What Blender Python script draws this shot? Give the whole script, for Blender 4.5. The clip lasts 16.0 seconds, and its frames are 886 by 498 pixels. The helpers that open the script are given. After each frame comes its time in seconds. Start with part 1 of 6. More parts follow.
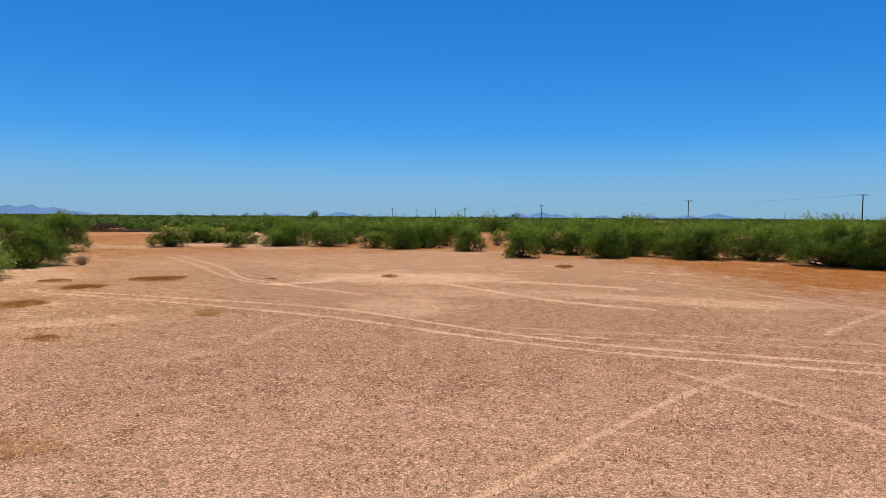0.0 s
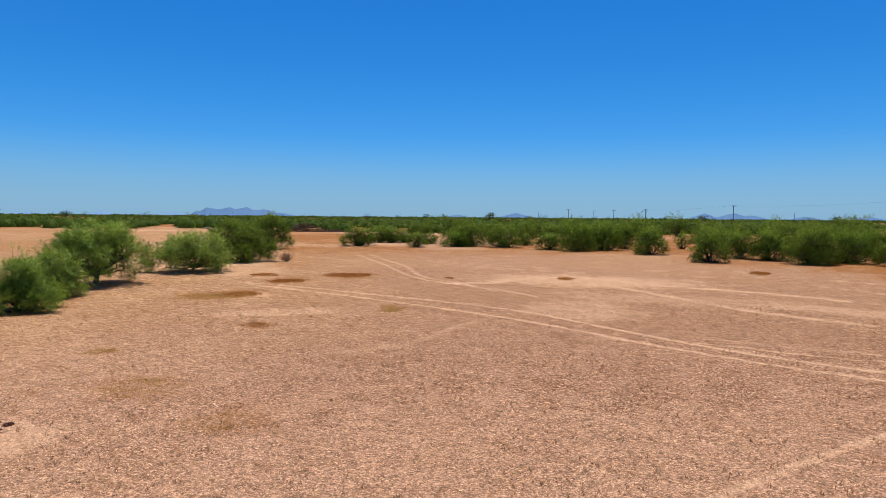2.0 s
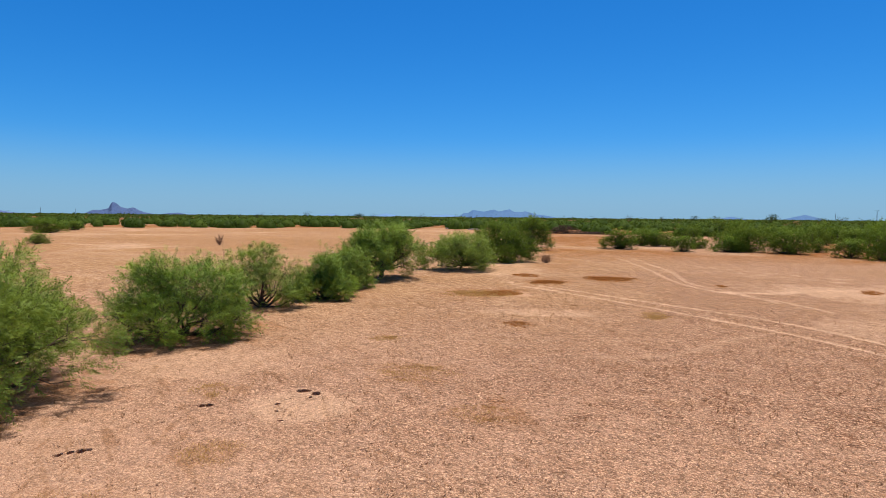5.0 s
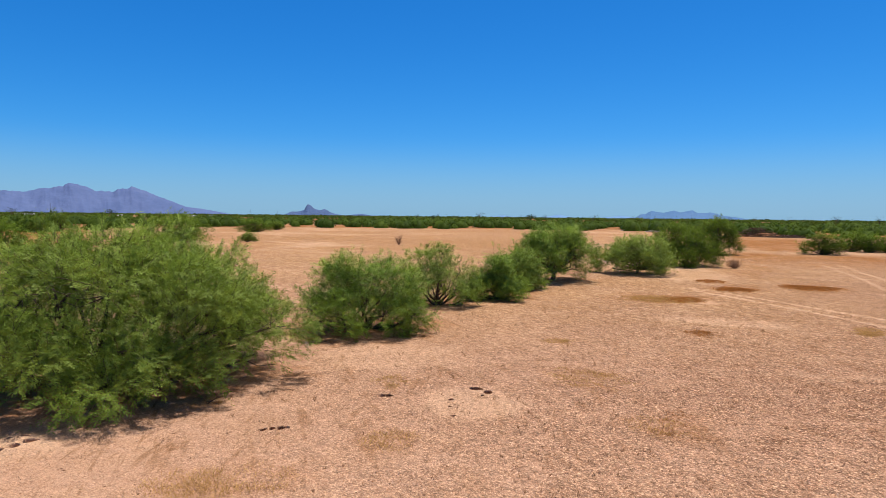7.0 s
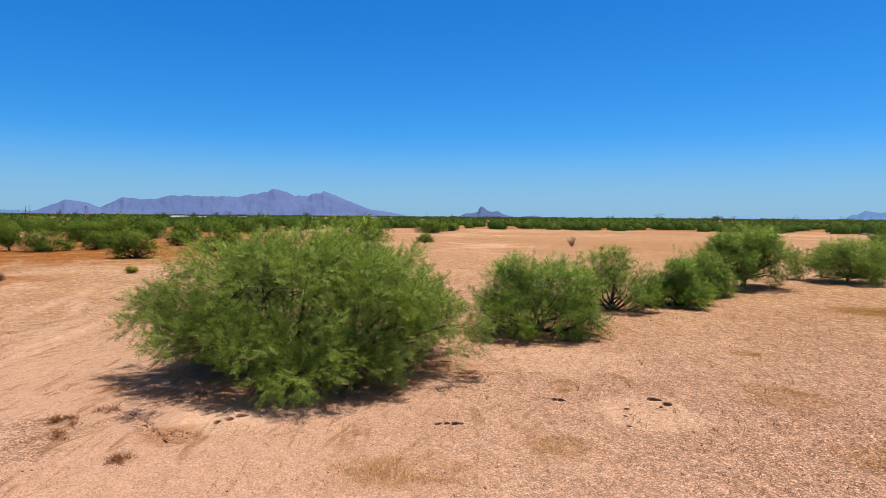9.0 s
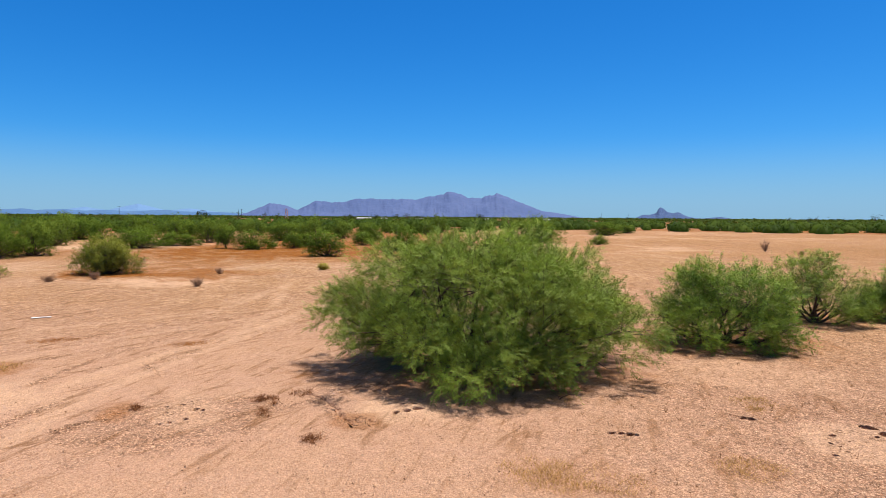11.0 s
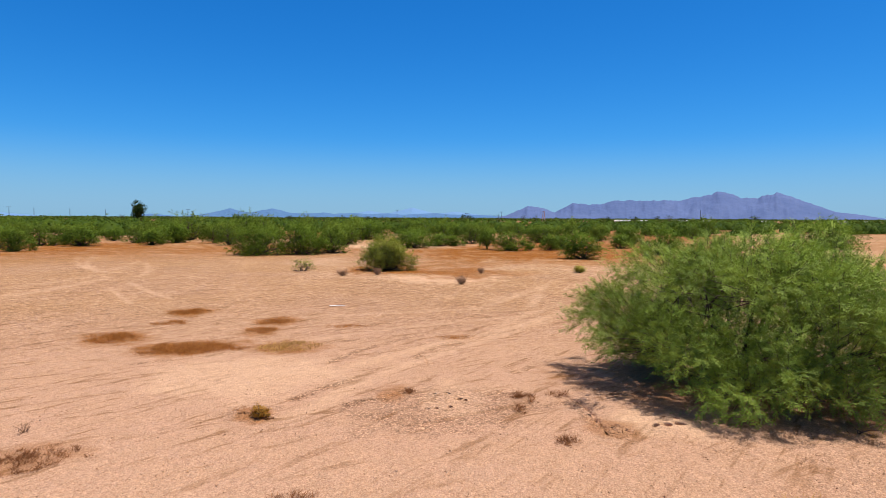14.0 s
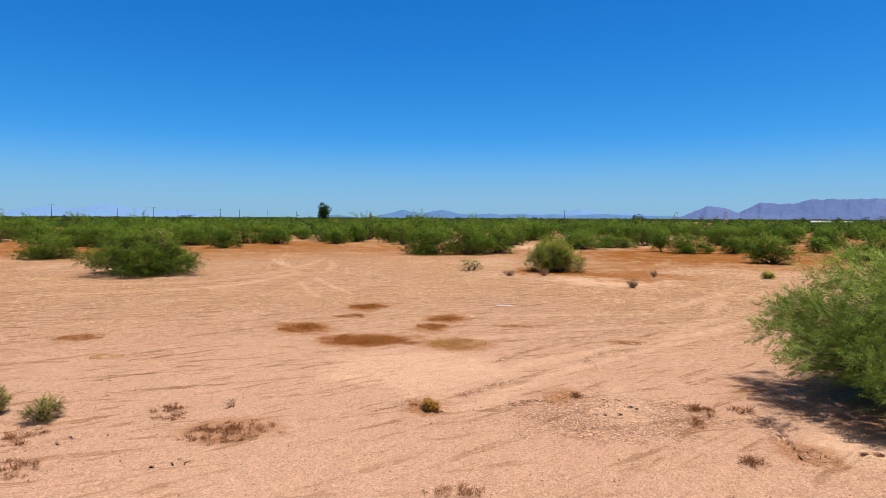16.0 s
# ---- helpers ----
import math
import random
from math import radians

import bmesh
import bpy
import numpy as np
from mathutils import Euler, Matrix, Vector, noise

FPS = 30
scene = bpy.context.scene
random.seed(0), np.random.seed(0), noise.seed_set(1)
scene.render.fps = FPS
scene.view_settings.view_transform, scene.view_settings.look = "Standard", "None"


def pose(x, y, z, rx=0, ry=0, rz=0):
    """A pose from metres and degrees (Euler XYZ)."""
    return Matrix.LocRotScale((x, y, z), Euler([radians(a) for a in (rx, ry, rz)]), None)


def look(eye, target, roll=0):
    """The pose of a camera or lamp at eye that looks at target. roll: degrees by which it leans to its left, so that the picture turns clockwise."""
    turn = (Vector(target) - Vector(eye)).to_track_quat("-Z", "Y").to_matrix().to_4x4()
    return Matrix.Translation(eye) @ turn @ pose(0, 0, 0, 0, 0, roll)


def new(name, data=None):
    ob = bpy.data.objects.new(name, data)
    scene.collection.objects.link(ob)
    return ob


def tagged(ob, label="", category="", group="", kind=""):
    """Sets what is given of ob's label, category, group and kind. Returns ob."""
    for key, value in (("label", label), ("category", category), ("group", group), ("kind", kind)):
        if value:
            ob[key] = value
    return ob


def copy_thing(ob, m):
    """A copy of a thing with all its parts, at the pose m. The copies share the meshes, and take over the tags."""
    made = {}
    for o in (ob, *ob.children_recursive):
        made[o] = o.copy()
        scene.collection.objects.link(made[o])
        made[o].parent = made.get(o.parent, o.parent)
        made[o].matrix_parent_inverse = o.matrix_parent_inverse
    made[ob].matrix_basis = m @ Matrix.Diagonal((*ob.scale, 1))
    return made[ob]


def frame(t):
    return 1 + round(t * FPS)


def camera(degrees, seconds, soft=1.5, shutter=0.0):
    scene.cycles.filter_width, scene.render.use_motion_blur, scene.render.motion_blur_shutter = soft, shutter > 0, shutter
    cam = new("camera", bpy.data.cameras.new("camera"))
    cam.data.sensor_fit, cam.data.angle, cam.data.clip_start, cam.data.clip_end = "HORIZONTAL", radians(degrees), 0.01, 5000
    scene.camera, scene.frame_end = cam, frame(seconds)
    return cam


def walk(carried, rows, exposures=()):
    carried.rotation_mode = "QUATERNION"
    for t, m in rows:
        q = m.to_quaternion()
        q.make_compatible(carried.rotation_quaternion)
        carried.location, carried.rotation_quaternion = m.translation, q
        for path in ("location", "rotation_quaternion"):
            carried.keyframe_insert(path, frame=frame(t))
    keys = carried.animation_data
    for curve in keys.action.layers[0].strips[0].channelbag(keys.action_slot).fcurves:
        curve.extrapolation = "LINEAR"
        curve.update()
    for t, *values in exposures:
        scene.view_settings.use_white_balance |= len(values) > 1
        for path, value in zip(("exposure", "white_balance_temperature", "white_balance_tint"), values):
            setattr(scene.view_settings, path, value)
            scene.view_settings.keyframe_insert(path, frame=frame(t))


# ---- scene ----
# ---- camera: a slow turn on the spot, four metres over the ground ----
cam = camera(70.33, 16.0, 0.6)
ROWS = [
    (0.0, 0.000, 0.000, 4.000, 0.00, -2.89, -0.39),
    (0.5, -0.012, -0.008, 4.006, 3.96, -2.86, -0.42),
    (1.0, -0.023, -0.017, 4.011, 7.98, -2.86, -0.41),
    (1.5, -0.033, -0.025, 4.016, 11.95, -2.86, -0.43),
    (2.0, -0.043, -0.033, 4.021, 15.85, -2.88, -0.45),
    (2.5, -0.053, -0.041, 4.025, 19.73, -2.92, -0.55),
    (3.0, -0.062, -0.050, 4.030, 23.61, -2.92, -0.58),
    (3.5, -0.070, -0.058, 4.034, 27.51, -2.94, -0.62),
    (4.0, -0.078, -0.066, 4.038, 31.40, -2.93, -0.56),
    (6.5, -0.109, -0.106, 4.053, 50.80, -2.92, -0.61),
    (7.0, -0.114, -0.114, 4.056, 54.70, -2.94, -0.59),
    (7.5, -0.118, -0.122, 4.058, 58.59, -2.97, -0.54),
    (8.0, -0.121, -0.130, 4.060, 62.50, -2.97, -0.51),
    (8.5, -0.124, -0.138, 4.062, 66.38, -2.94, -0.49),
    (9.0, -0.126, -0.146, 4.063, 70.27, -2.93, -0.44),
    (11.5, -0.130, -0.186, 4.066, 89.68, -2.89, -0.39),
    (12.0, -0.130, -0.193, 4.066, 93.52, -2.88, -0.37),
    (12.5, -0.128, -0.201, 4.066, 97.36, -2.86, -0.36),
    (13.0, -0.126, -0.209, 4.065, 101.21, -2.85, -0.33),
    (13.5, -0.124, -0.216, 4.065, 105.07, -2.85, -0.31),
    (14.0, -0.121, -0.224, 4.064, 108.86, -2.81, -0.28),
    (14.5, -0.117, -0.232, 4.062, 112.61, -2.81, -0.28),
    (15.0, -0.113, -0.239, 4.061, 116.41, -2.81, -0.28),
    (15.5, -0.109, -0.247, 4.059, 120.16, -2.81, -0.26),
    (16.0, -0.103, -0.255, 4.057, 123.95, -2.80, -0.26),
]
walk(cam, [(t, pose(x, y, z, 90 + pitch, roll, yaw)) for t, x, y, z, yaw, pitch, roll in ROWS], exposures=[(0.0, 0.24), (4.0, 0.25), (7.0, 0.33), (9.0, 0.40), (16.0, 0.38)])

# ---- sky and sun ----
SUN_EL, SUN_AZ = 77.0, 10.0          # height, and turn from +y towards -x, in degrees
world = bpy.data.worlds.new("sky")
scene.world = world
world.use_nodes = True
wn = world.node_tree
sky = wn.nodes.new("ShaderNodeTexSky")
sky.sky_type = "NISHITA"
sky.sun_disc = False
sky.sun_elevation, sky.sun_rotation = radians(SUN_EL), radians(-SUN_AZ)
sky.altitude, sky.air_density, sky.dust_density, sky.ozone_density = 450, 1.0, 0.3, 3.0
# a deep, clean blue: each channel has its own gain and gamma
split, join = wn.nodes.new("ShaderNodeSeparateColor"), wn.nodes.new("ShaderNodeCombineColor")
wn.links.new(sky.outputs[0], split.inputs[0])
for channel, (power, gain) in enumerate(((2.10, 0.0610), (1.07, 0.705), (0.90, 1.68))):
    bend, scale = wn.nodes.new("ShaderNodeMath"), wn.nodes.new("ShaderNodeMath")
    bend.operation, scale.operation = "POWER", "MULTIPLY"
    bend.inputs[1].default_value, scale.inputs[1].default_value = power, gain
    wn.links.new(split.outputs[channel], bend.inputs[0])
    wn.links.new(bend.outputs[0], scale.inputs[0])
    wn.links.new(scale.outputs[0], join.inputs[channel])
# added warm-white sky round the high sun, out of view, to warm the shade
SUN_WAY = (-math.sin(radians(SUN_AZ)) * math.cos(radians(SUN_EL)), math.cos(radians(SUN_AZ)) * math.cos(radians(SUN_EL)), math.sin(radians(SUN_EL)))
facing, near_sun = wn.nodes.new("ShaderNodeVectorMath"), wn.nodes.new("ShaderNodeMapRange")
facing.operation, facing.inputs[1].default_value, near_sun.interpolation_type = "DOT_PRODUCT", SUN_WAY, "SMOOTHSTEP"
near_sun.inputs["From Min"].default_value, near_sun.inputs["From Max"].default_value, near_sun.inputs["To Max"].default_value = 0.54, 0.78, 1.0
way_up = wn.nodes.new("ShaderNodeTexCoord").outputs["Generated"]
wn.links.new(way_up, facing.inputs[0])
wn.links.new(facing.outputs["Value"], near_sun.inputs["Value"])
grey, shade_fill = wn.nodes.new("ShaderNodeRGBToBW"), wn.nodes.new("ShaderNodeMix")
shade_fill.data_type = "RGBA"
# pale desert dust along the horizon
rise, low, dust = wn.nodes.new("ShaderNodeSeparateXYZ"), wn.nodes.new("ShaderNodeMapRange"), wn.nodes.new("ShaderNodeMix")
low.interpolation_type, dust.data_type = "SMOOTHSTEP", "RGBA"
low.inputs["From Max"].default_value, low.inputs["To Min"].default_value, low.inputs["To Max"].default_value = 0.13, 0.7, 0.0
dust.inputs[7].default_value = (2.70, 5.15, 7.35, 1.0)
wn.links.new(way_up, rise.inputs[0])
wn.links.new(rise.outputs["Z"], low.inputs["Value"])
wn.links.new(low.outputs[0], dust.inputs[0])
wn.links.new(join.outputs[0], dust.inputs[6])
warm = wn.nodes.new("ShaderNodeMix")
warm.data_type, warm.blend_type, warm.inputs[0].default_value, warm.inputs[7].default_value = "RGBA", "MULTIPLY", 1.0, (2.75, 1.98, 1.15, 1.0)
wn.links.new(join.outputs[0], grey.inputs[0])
wn.links.new(near_sun.outputs[0], shade_fill.inputs[0])
wn.links.new(dust.outputs[2], shade_fill.inputs[6])
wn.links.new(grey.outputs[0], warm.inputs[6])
wn.links.new(warm.outputs[2], shade_fill.inputs[7])
wn.links.new(shade_fill.outputs[2], wn.nodes["Background"].inputs[0])
wn.nodes["Background"].inputs[1].default_value = 0.0735
sun_data = bpy.data.lights.new("sun", "SUN")
sun_data.energy, sun_data.angle, sun_data.color = 4.45, radians(0.53), (1.0, 0.937, 0.875)
sun = new("sun", sun_data)
sun.matrix_world = look((-math.sin(radians(SUN_AZ)) * math.cos(radians(SUN_EL)) * 60, math.cos(radians(SUN_AZ)) * math.cos(radians(SUN_EL)) * 60,
                         math.sin(radians(SUN_EL)) * 60), (0, 0, 0))


# ---- materials ----
def shader(name):
    m = bpy.data.materials.new(name)
    m.use_nodes = True
    nt = m.node_tree
    return m, nt, nt.nodes["Principled BSDF"]


def node(nt, kind, **values):
    n = nt.nodes.new(kind)
    for key, value in values.items():
        n.inputs[key.replace("_", " ")].default_value = value
    return n


def noise_of(nt, scale, detail=4.0, rough=0.6, vector=None):
    n = node(nt, "ShaderNodeTexNoise", Scale=scale, Detail=detail, Roughness=rough)
    nt.links.new(vector or place_of(nt), n.inputs["Vector"])
    return n.outputs["Fac"]


def place_of(nt):
    return nt.nodes.new("ShaderNodeTexCoord").outputs["Object"]


def span(nt, value, lo, hi, to_lo=0.0, to_hi=1.0):
    n = node(nt, "ShaderNodeMapRange", From_Min=lo, From_Max=hi, To_Min=to_lo, To_Max=to_hi)
    nt.links.new(value, n.inputs["Value"])
    return n.outputs["Result"]


def sums(nt, how, a, b):
    n = nt.nodes.new("ShaderNodeMath")
    n.operation = how
    for i, v in enumerate((a, b)):
        if isinstance(v, (int, float)):
            n.inputs[i].default_value = v
        else:
            nt.links.new(v, n.inputs[i])
    return n.outputs[0]


def blend(nt, fac, a, b):
    n = nt.nodes.new("ShaderNodeMix")
    n.data_type = "RGBA"
    for socket, v in ((n.inputs[0], fac), (n.inputs[6], a), (n.inputs[7], b)):
        if isinstance(v, tuple):
            socket.default_value = (*v, 1.0)
        elif isinstance(v, (int, float)):
            socket.default_value = v
        else:
            nt.links.new(v, socket)
    return n.outputs[2]


def relief(nt, bsdf, height, strength, distance):
    n = node(nt, "ShaderNodeBump", Strength=strength, Distance=distance)
    nt.links.new(height, n.inputs["Height"])
    nt.links.new(n.outputs["Normal"], bsdf.inputs["Normal"])


def plain(name, a, b, rough=0.8, scale=4.0, metal=0.0, bump=0.3, depth=0.01):
    """Two colours in patches and grain, with fine relief."""
    m, nt, bsdf = shader(name)
    big, fine = noise_of(nt, scale, 3), noise_of(nt, scale * 9, 5)
    both = sums(nt, "ADD", sums(nt, "MULTIPLY", big, 0.6), sums(nt, "MULTIPLY", fine, 0.4))
    nt.links.new(blend(nt, span(nt, both, 0.36, 0.64), a, b), bsdf.inputs["Base Color"])
    bsdf.inputs["Roughness"].default_value, bsdf.inputs["Metallic"].default_value = rough, metal
    bsdf.inputs["Specular IOR Level"].default_value = 0.25
    relief(nt, bsdf, fine, bump, depth)
    return m


def leafy(name, dark, light, dry, sheen=0.35, through_light=0.5, single=0.6, size=1.3):
    """Leaves: each one its own green, each plant its own cast; light comes through them."""
    m, nt, bsdf = shader(name)
    geo = nt.nodes.new("ShaderNodeNewGeometry").outputs["Random Per Island"]
    plant = nt.nodes.new("ShaderNodeObjectInfo").outputs["Random"]
    patch = noise_of(nt, size, 3)
    tone = sums(nt, "ADD", sums(nt, "MULTIPLY", geo, single), sums(nt, "MULTIPLY", span(nt, patch, 0.38, 0.62), 1 - single))
    colour = blend(nt, tone, dark, light)
    colour = blend(nt, span(nt, sums(nt, "MULTIPLY", plant, 1.0), 0.0, 1.0, 0.0, 0.38), colour, dry)
    nt.links.new(colour, bsdf.inputs["Base Color"])
    bsdf.inputs["Roughness"].default_value, bsdf.inputs["Specular IOR Level"].default_value = 0.55, sheen
    trans = nt.nodes.new("ShaderNodeBsdfTranslucent")
    nt.links.new(colour, trans.inputs["Color"])
    mix = nt.nodes.new("ShaderNodeMixShader")
    mix.inputs[0].default_value = through_light
    nt.links.new(bsdf.outputs[0], mix.inputs[1])
    nt.links.new(trans.outputs[0], mix.inputs[2])
    nt.links.new(mix.outputs[0], nt.nodes["Material Output"].inputs["Surface"])
    return m


def blades_of(name, a, b):
    m, nt, bsdf = shader(name)
    geo = nt.nodes.new("ShaderNodeNewGeometry").outputs["Random Per Island"]
    colour = blend(nt, geo, a, b)
    nt.links.new(colour, bsdf.inputs["Base Color"])
    bsdf.inputs["Roughness"].default_value, bsdf.inputs["Specular IOR Level"].default_value = 0.75, 0.2
    trans, mix = nt.nodes.new("ShaderNodeBsdfTranslucent"), nt.nodes.new("ShaderNodeMixShader")
    nt.links.new(colour, trans.inputs["Color"])
    mix.inputs[0].default_value = 0.4
    nt.links.new(bsdf.outputs[0], mix.inputs[1])
    nt.links.new(trans.outputs[0], mix.inputs[2])
    nt.links.new(mix.outputs[0], nt.nodes["Material Output"].inputs["Surface"])
    return m


LINES = (163, 141)         # the ways of the old wheel lines, in degrees


def soil():
    """Desert soil: pink sand, brown and bare strips, brown chaff on the old field, rust-coloured weed litter, pale wheel tracks."""
    m, nt, bsdf = shader("desert_soil")
    at = place_of(nt)

    def layer(name):
        n = nt.nodes.new("ShaderNodeAttribute")
        n.attribute_name = name
        return n.outputs["Fac"]

    wide, mid = noise_of(nt, 0.12, 4, 0.6, at), noise_of(nt, 0.9, 5, 0.65, at)
    lump, grain, fine = noise_of(nt, 3.0, 4, 0.7, at), noise_of(nt, 16.0, 2, 0.7, at), noise_of(nt, 38.0, 2, 0.7, at)
    clods = node(nt, "ShaderNodeTexVoronoi", Scale=26.0, Randomness=1.0)
    nt.links.new(at, clods.inputs["Vector"])
    sand = blend(nt, span(nt, wide, 0.3, 0.7), (0.462, 0.270, 0.178), (0.502, 0.306, 0.205))
    sand = blend(nt, span(nt, mid, 0.42, 0.58, 0.0, 0.45), sand, (0.500, 0.300, 0.180))
    crumb = span(nt, layer("chaff"), 0.20, 0.65, 0.45, 1.0)
    sand = blend(nt, span(nt, lump, 0.42, 0.62, 0.0, 0.12), sand, (0.337, 0.175, 0.095))
    sand = blend(nt, sums(nt, "MULTIPLY", span(nt, grain, 0.52, 0.59, 0.0, 0.65), crumb), sand, (0.640, 0.430, 0.280))
    sand = blend(nt, sums(nt, "MULTIPLY", span(nt, grain, 0.46, 0.38, 0.0, 0.7), crumb), sand, (0.235, 0.118, 0.068))
    sand = blend(nt, sums(nt, "MULTIPLY", span(nt, fine, 0.53, 0.60, 0.0, 0.65), crumb), sand, (0.235, 0.120, 0.072))
    sand = blend(nt, sums(nt, "MULTIPLY", span(nt, fine, 0.46, 0.39, 0.0, 0.6), crumb), sand, (0.640, 0.440, 0.296))
    tones = []
    for scale in (30.0, 13.0):
        cell = node(nt, "ShaderNodeTexVoronoi", Scale=scale, Randomness=1.0)
        nt.links.new(at, cell.inputs["Vector"])
        part_of = nt.nodes.new("ShaderNodeSeparateColor")
        nt.links.new(cell.outputs["Color"], part_of.inputs[0])
        tones.append(part_of.outputs[0])
    gravel = sums(nt, "ADD", sums(nt, "MULTIPLY", tones[0], 0.65), sums(nt, "MULTIPLY", tones[1], 0.35))
    speck = sums(nt, "ADD", sums(nt, "MULTIPLY", grain, 0.5), sums(nt, "ADD", sums(nt, "MULTIPLY", fine, 0.38), sums(nt, "MULTIPLY", lump, 0.12)))
    chaff = sums(nt, "MULTIPLY", span(nt, speck, 0.468, 0.505), layer("chaff"))
    chaff = sums(nt, "MULTIPLY", chaff, span(nt, mid, 0.32, 0.58, 0.55, 1.0))
    colour = blend(nt, sums(nt, "MULTIPLY", layer("chaff"), 0.72), sand, (0.325, 0.184, 0.118))
    colour = blend(nt, chaff, colour, (0.165, 0.076, 0.041))
    straw = sums(nt, "MULTIPLY", span(nt, speck, 0.465, 0.41, 0.0, 0.85), layer("chaff"))
    colour = blend(nt, straw, colour, (0.640, 0.425, 0.262))
    strip = noise_of(nt, 0.33, 7, 0.72, at)
    colour = blend(nt, sums(nt, "MULTIPLY", layer("strip"), span(nt, wide, 0.38, 0.60, 0.35, 0.85)), colour, (0.395, 0.228, 0.104))
    brown = sums(nt, "MULTIPLY", span(nt, strip, 0.50, 0.60, 0.0, 0.62), layer("strip"))
    colour = blend(nt, brown, colour, (0.270, 0.140, 0.060))
    bare = sums(nt, "MULTIPLY", span(nt, strip, 0.45, 0.38, 0.0, 0.38), layer("strip"))
    colour = blend(nt, bare, colour, (0.585, 0.377, 0.228))
    plain_far = noise_of(nt, 0.03, 6, 0.62, at)
    for lo, hi, tone in ((0.50, 0.60, (0.285, 0.152, 0.062)), (0.45, 0.38, (0.600, 0.405, 0.255))):
        colour = blend(nt, sums(nt, "MULTIPLY", span(nt, plain_far, lo, hi, 0.0, 0.6), layer("far")), colour, tone)
    for lo, hi, tone in ((0.525, 0.585, (0.190, 0.092, 0.040)), (0.465, 0.42, (0.600, 0.400, 0.245))):
        colour = blend(nt, sums(nt, "MULTIPLY", span(nt, lump, lo, hi, 0.0, 0.5), layer("strip")), colour, tone)
    for turn, scale, lo, hi in ((LINES[0], (0.30, 3.2, 1.0), 0.56, 0.62), (LINES[1], (0.22, 2.6, 1.0), 0.57, 0.63)):
        drawn = nt.nodes.new("ShaderNodeMapping")
        drawn.vector_type = "POINT"
        drawn.inputs["Rotation"].default_value = (0, 0, -radians(turn))
        nt.links.new(at, drawn.inputs["Vector"])
        long = nt.nodes.new("ShaderNodeMapping")
        long.inputs["Scale"].default_value = scale
        nt.links.new(drawn.outputs[0], long.inputs["Vector"])
        line = noise_of(nt, 1.0, 4, 0.65, long.outputs[0])
        line = sums(nt, "MULTIPLY", span(nt, line, lo, hi, 0.0, 0.75), sums(nt, "MULTIPLY", layer("lines"), span(nt, mid, 0.40, 0.56)))
        colour = blend(nt, line, colour, (0.205, 0.100, 0.046))
    pale = sums(nt, "MULTIPLY", layer("pale"), span(nt, speck, 0.44, 0.56, 1.0, 0.6))
    colour = blend(nt, pale, colour, (0.600, 0.392, 0.250))
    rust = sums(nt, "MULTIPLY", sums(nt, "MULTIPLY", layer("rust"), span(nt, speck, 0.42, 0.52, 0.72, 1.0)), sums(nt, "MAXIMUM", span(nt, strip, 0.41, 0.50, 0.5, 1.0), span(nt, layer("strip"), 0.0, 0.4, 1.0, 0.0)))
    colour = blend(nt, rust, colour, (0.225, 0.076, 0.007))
    deep = nt.nodes.new("ShaderNodeHueSaturation")
    nt.links.new(colour, deep.inputs["Color"])
    nt.links.new(sums(nt, "ADD", 1.0, sums(nt, "MULTIPLY", span(nt, gravel, 0.15, 0.85, -0.50, 0.54), span(nt, layer("chaff"), 0.15, 0.7, 0.28, 1.0))), deep.inputs["Value"])
    colour = deep.outputs[0]
    nt.links.new(colour, bsdf.inputs["Base Color"])
    bsdf.inputs["Roughness"].default_value, bsdf.inputs["Specular IOR Level"].default_value = 0.95, 0.1
    rise = sums(nt, "ADD", sums(nt, "MULTIPLY", grain, 0.6), sums(nt, "ADD", sums(nt, "MULTIPLY", fine, 0.4), sums(nt, "MULTIPLY", clods.outputs["Distance"], 0.25)))
    relief(nt, bsdf, rise, 0.85, 0.07)
    return m


SOIL = soil()
LEAF = leafy("mesquite_leaf", (0.052, 0.118, 0.014), (0.335, 0.480, 0.060), (0.290, 0.335, 0.064), 0.18, 0.30, 0.45, 0.8)
LEAF_MID = leafy("bush_leaf", (0.060, 0.112, 0.012), (0.182, 0.272, 0.030), (0.150, 0.185, 0.030), 0.05, 0.38, 0.30, 0.8)
LEAF_OLIVE = leafy("olive_bush_leaf", (0.110, 0.150, 0.016), (0.330, 0.350, 0.050), (0.30, 0.29, 0.06), 0.1, 0.35, 0.4, 0.9)
LEAF_FAR = leafy("scrub_leaf", (0.036, 0.072, 0.009), (0.082, 0.130, 0.015), (0.080, 0.098, 0.018), 0.04, 0.30, 0.15, 0.11)
LEAF_GREY = leafy("grey_green_leaf", (0.230, 0.215, 0.045), (0.560, 0.470, 0.130), (0.450, 0.322, 0.112))
LEAF_YELLOW = leafy("yellow_green_leaf", (0.290, 0.270, 0.027), (0.540, 0.480, 0.072), (0.480, 0.380, 0.072))
LEAF_GOLD = leafy("golden_weed_leaf", (0.38, 0.19, 0.02), (0.66, 0.37, 0.05), (0.55, 0.27, 0.04))
LEAF_DARK = leafy("dark_tree_leaf", (0.020, 0.045, 0.012), (0.050, 0.085, 0.022), (0.05, 0.06, 0.03), 0.1)
BARK = plain("grey_brown_bark", (0.045, 0.030, 0.022), (0.14, 0.10, 0.075), 0.9, 9.0, 0, 0.8, 0.01)
DEAD = plain("bleached_dead_twig", (0.20, 0.115, 0.068), (0.38, 0.24, 0.150), 0.9, 8.0)
BRUSHWOOD = plain("dark_dead_brush", (0.050, 0.030, 0.022), (0.14, 0.085, 0.06), 0.95, 3.0)
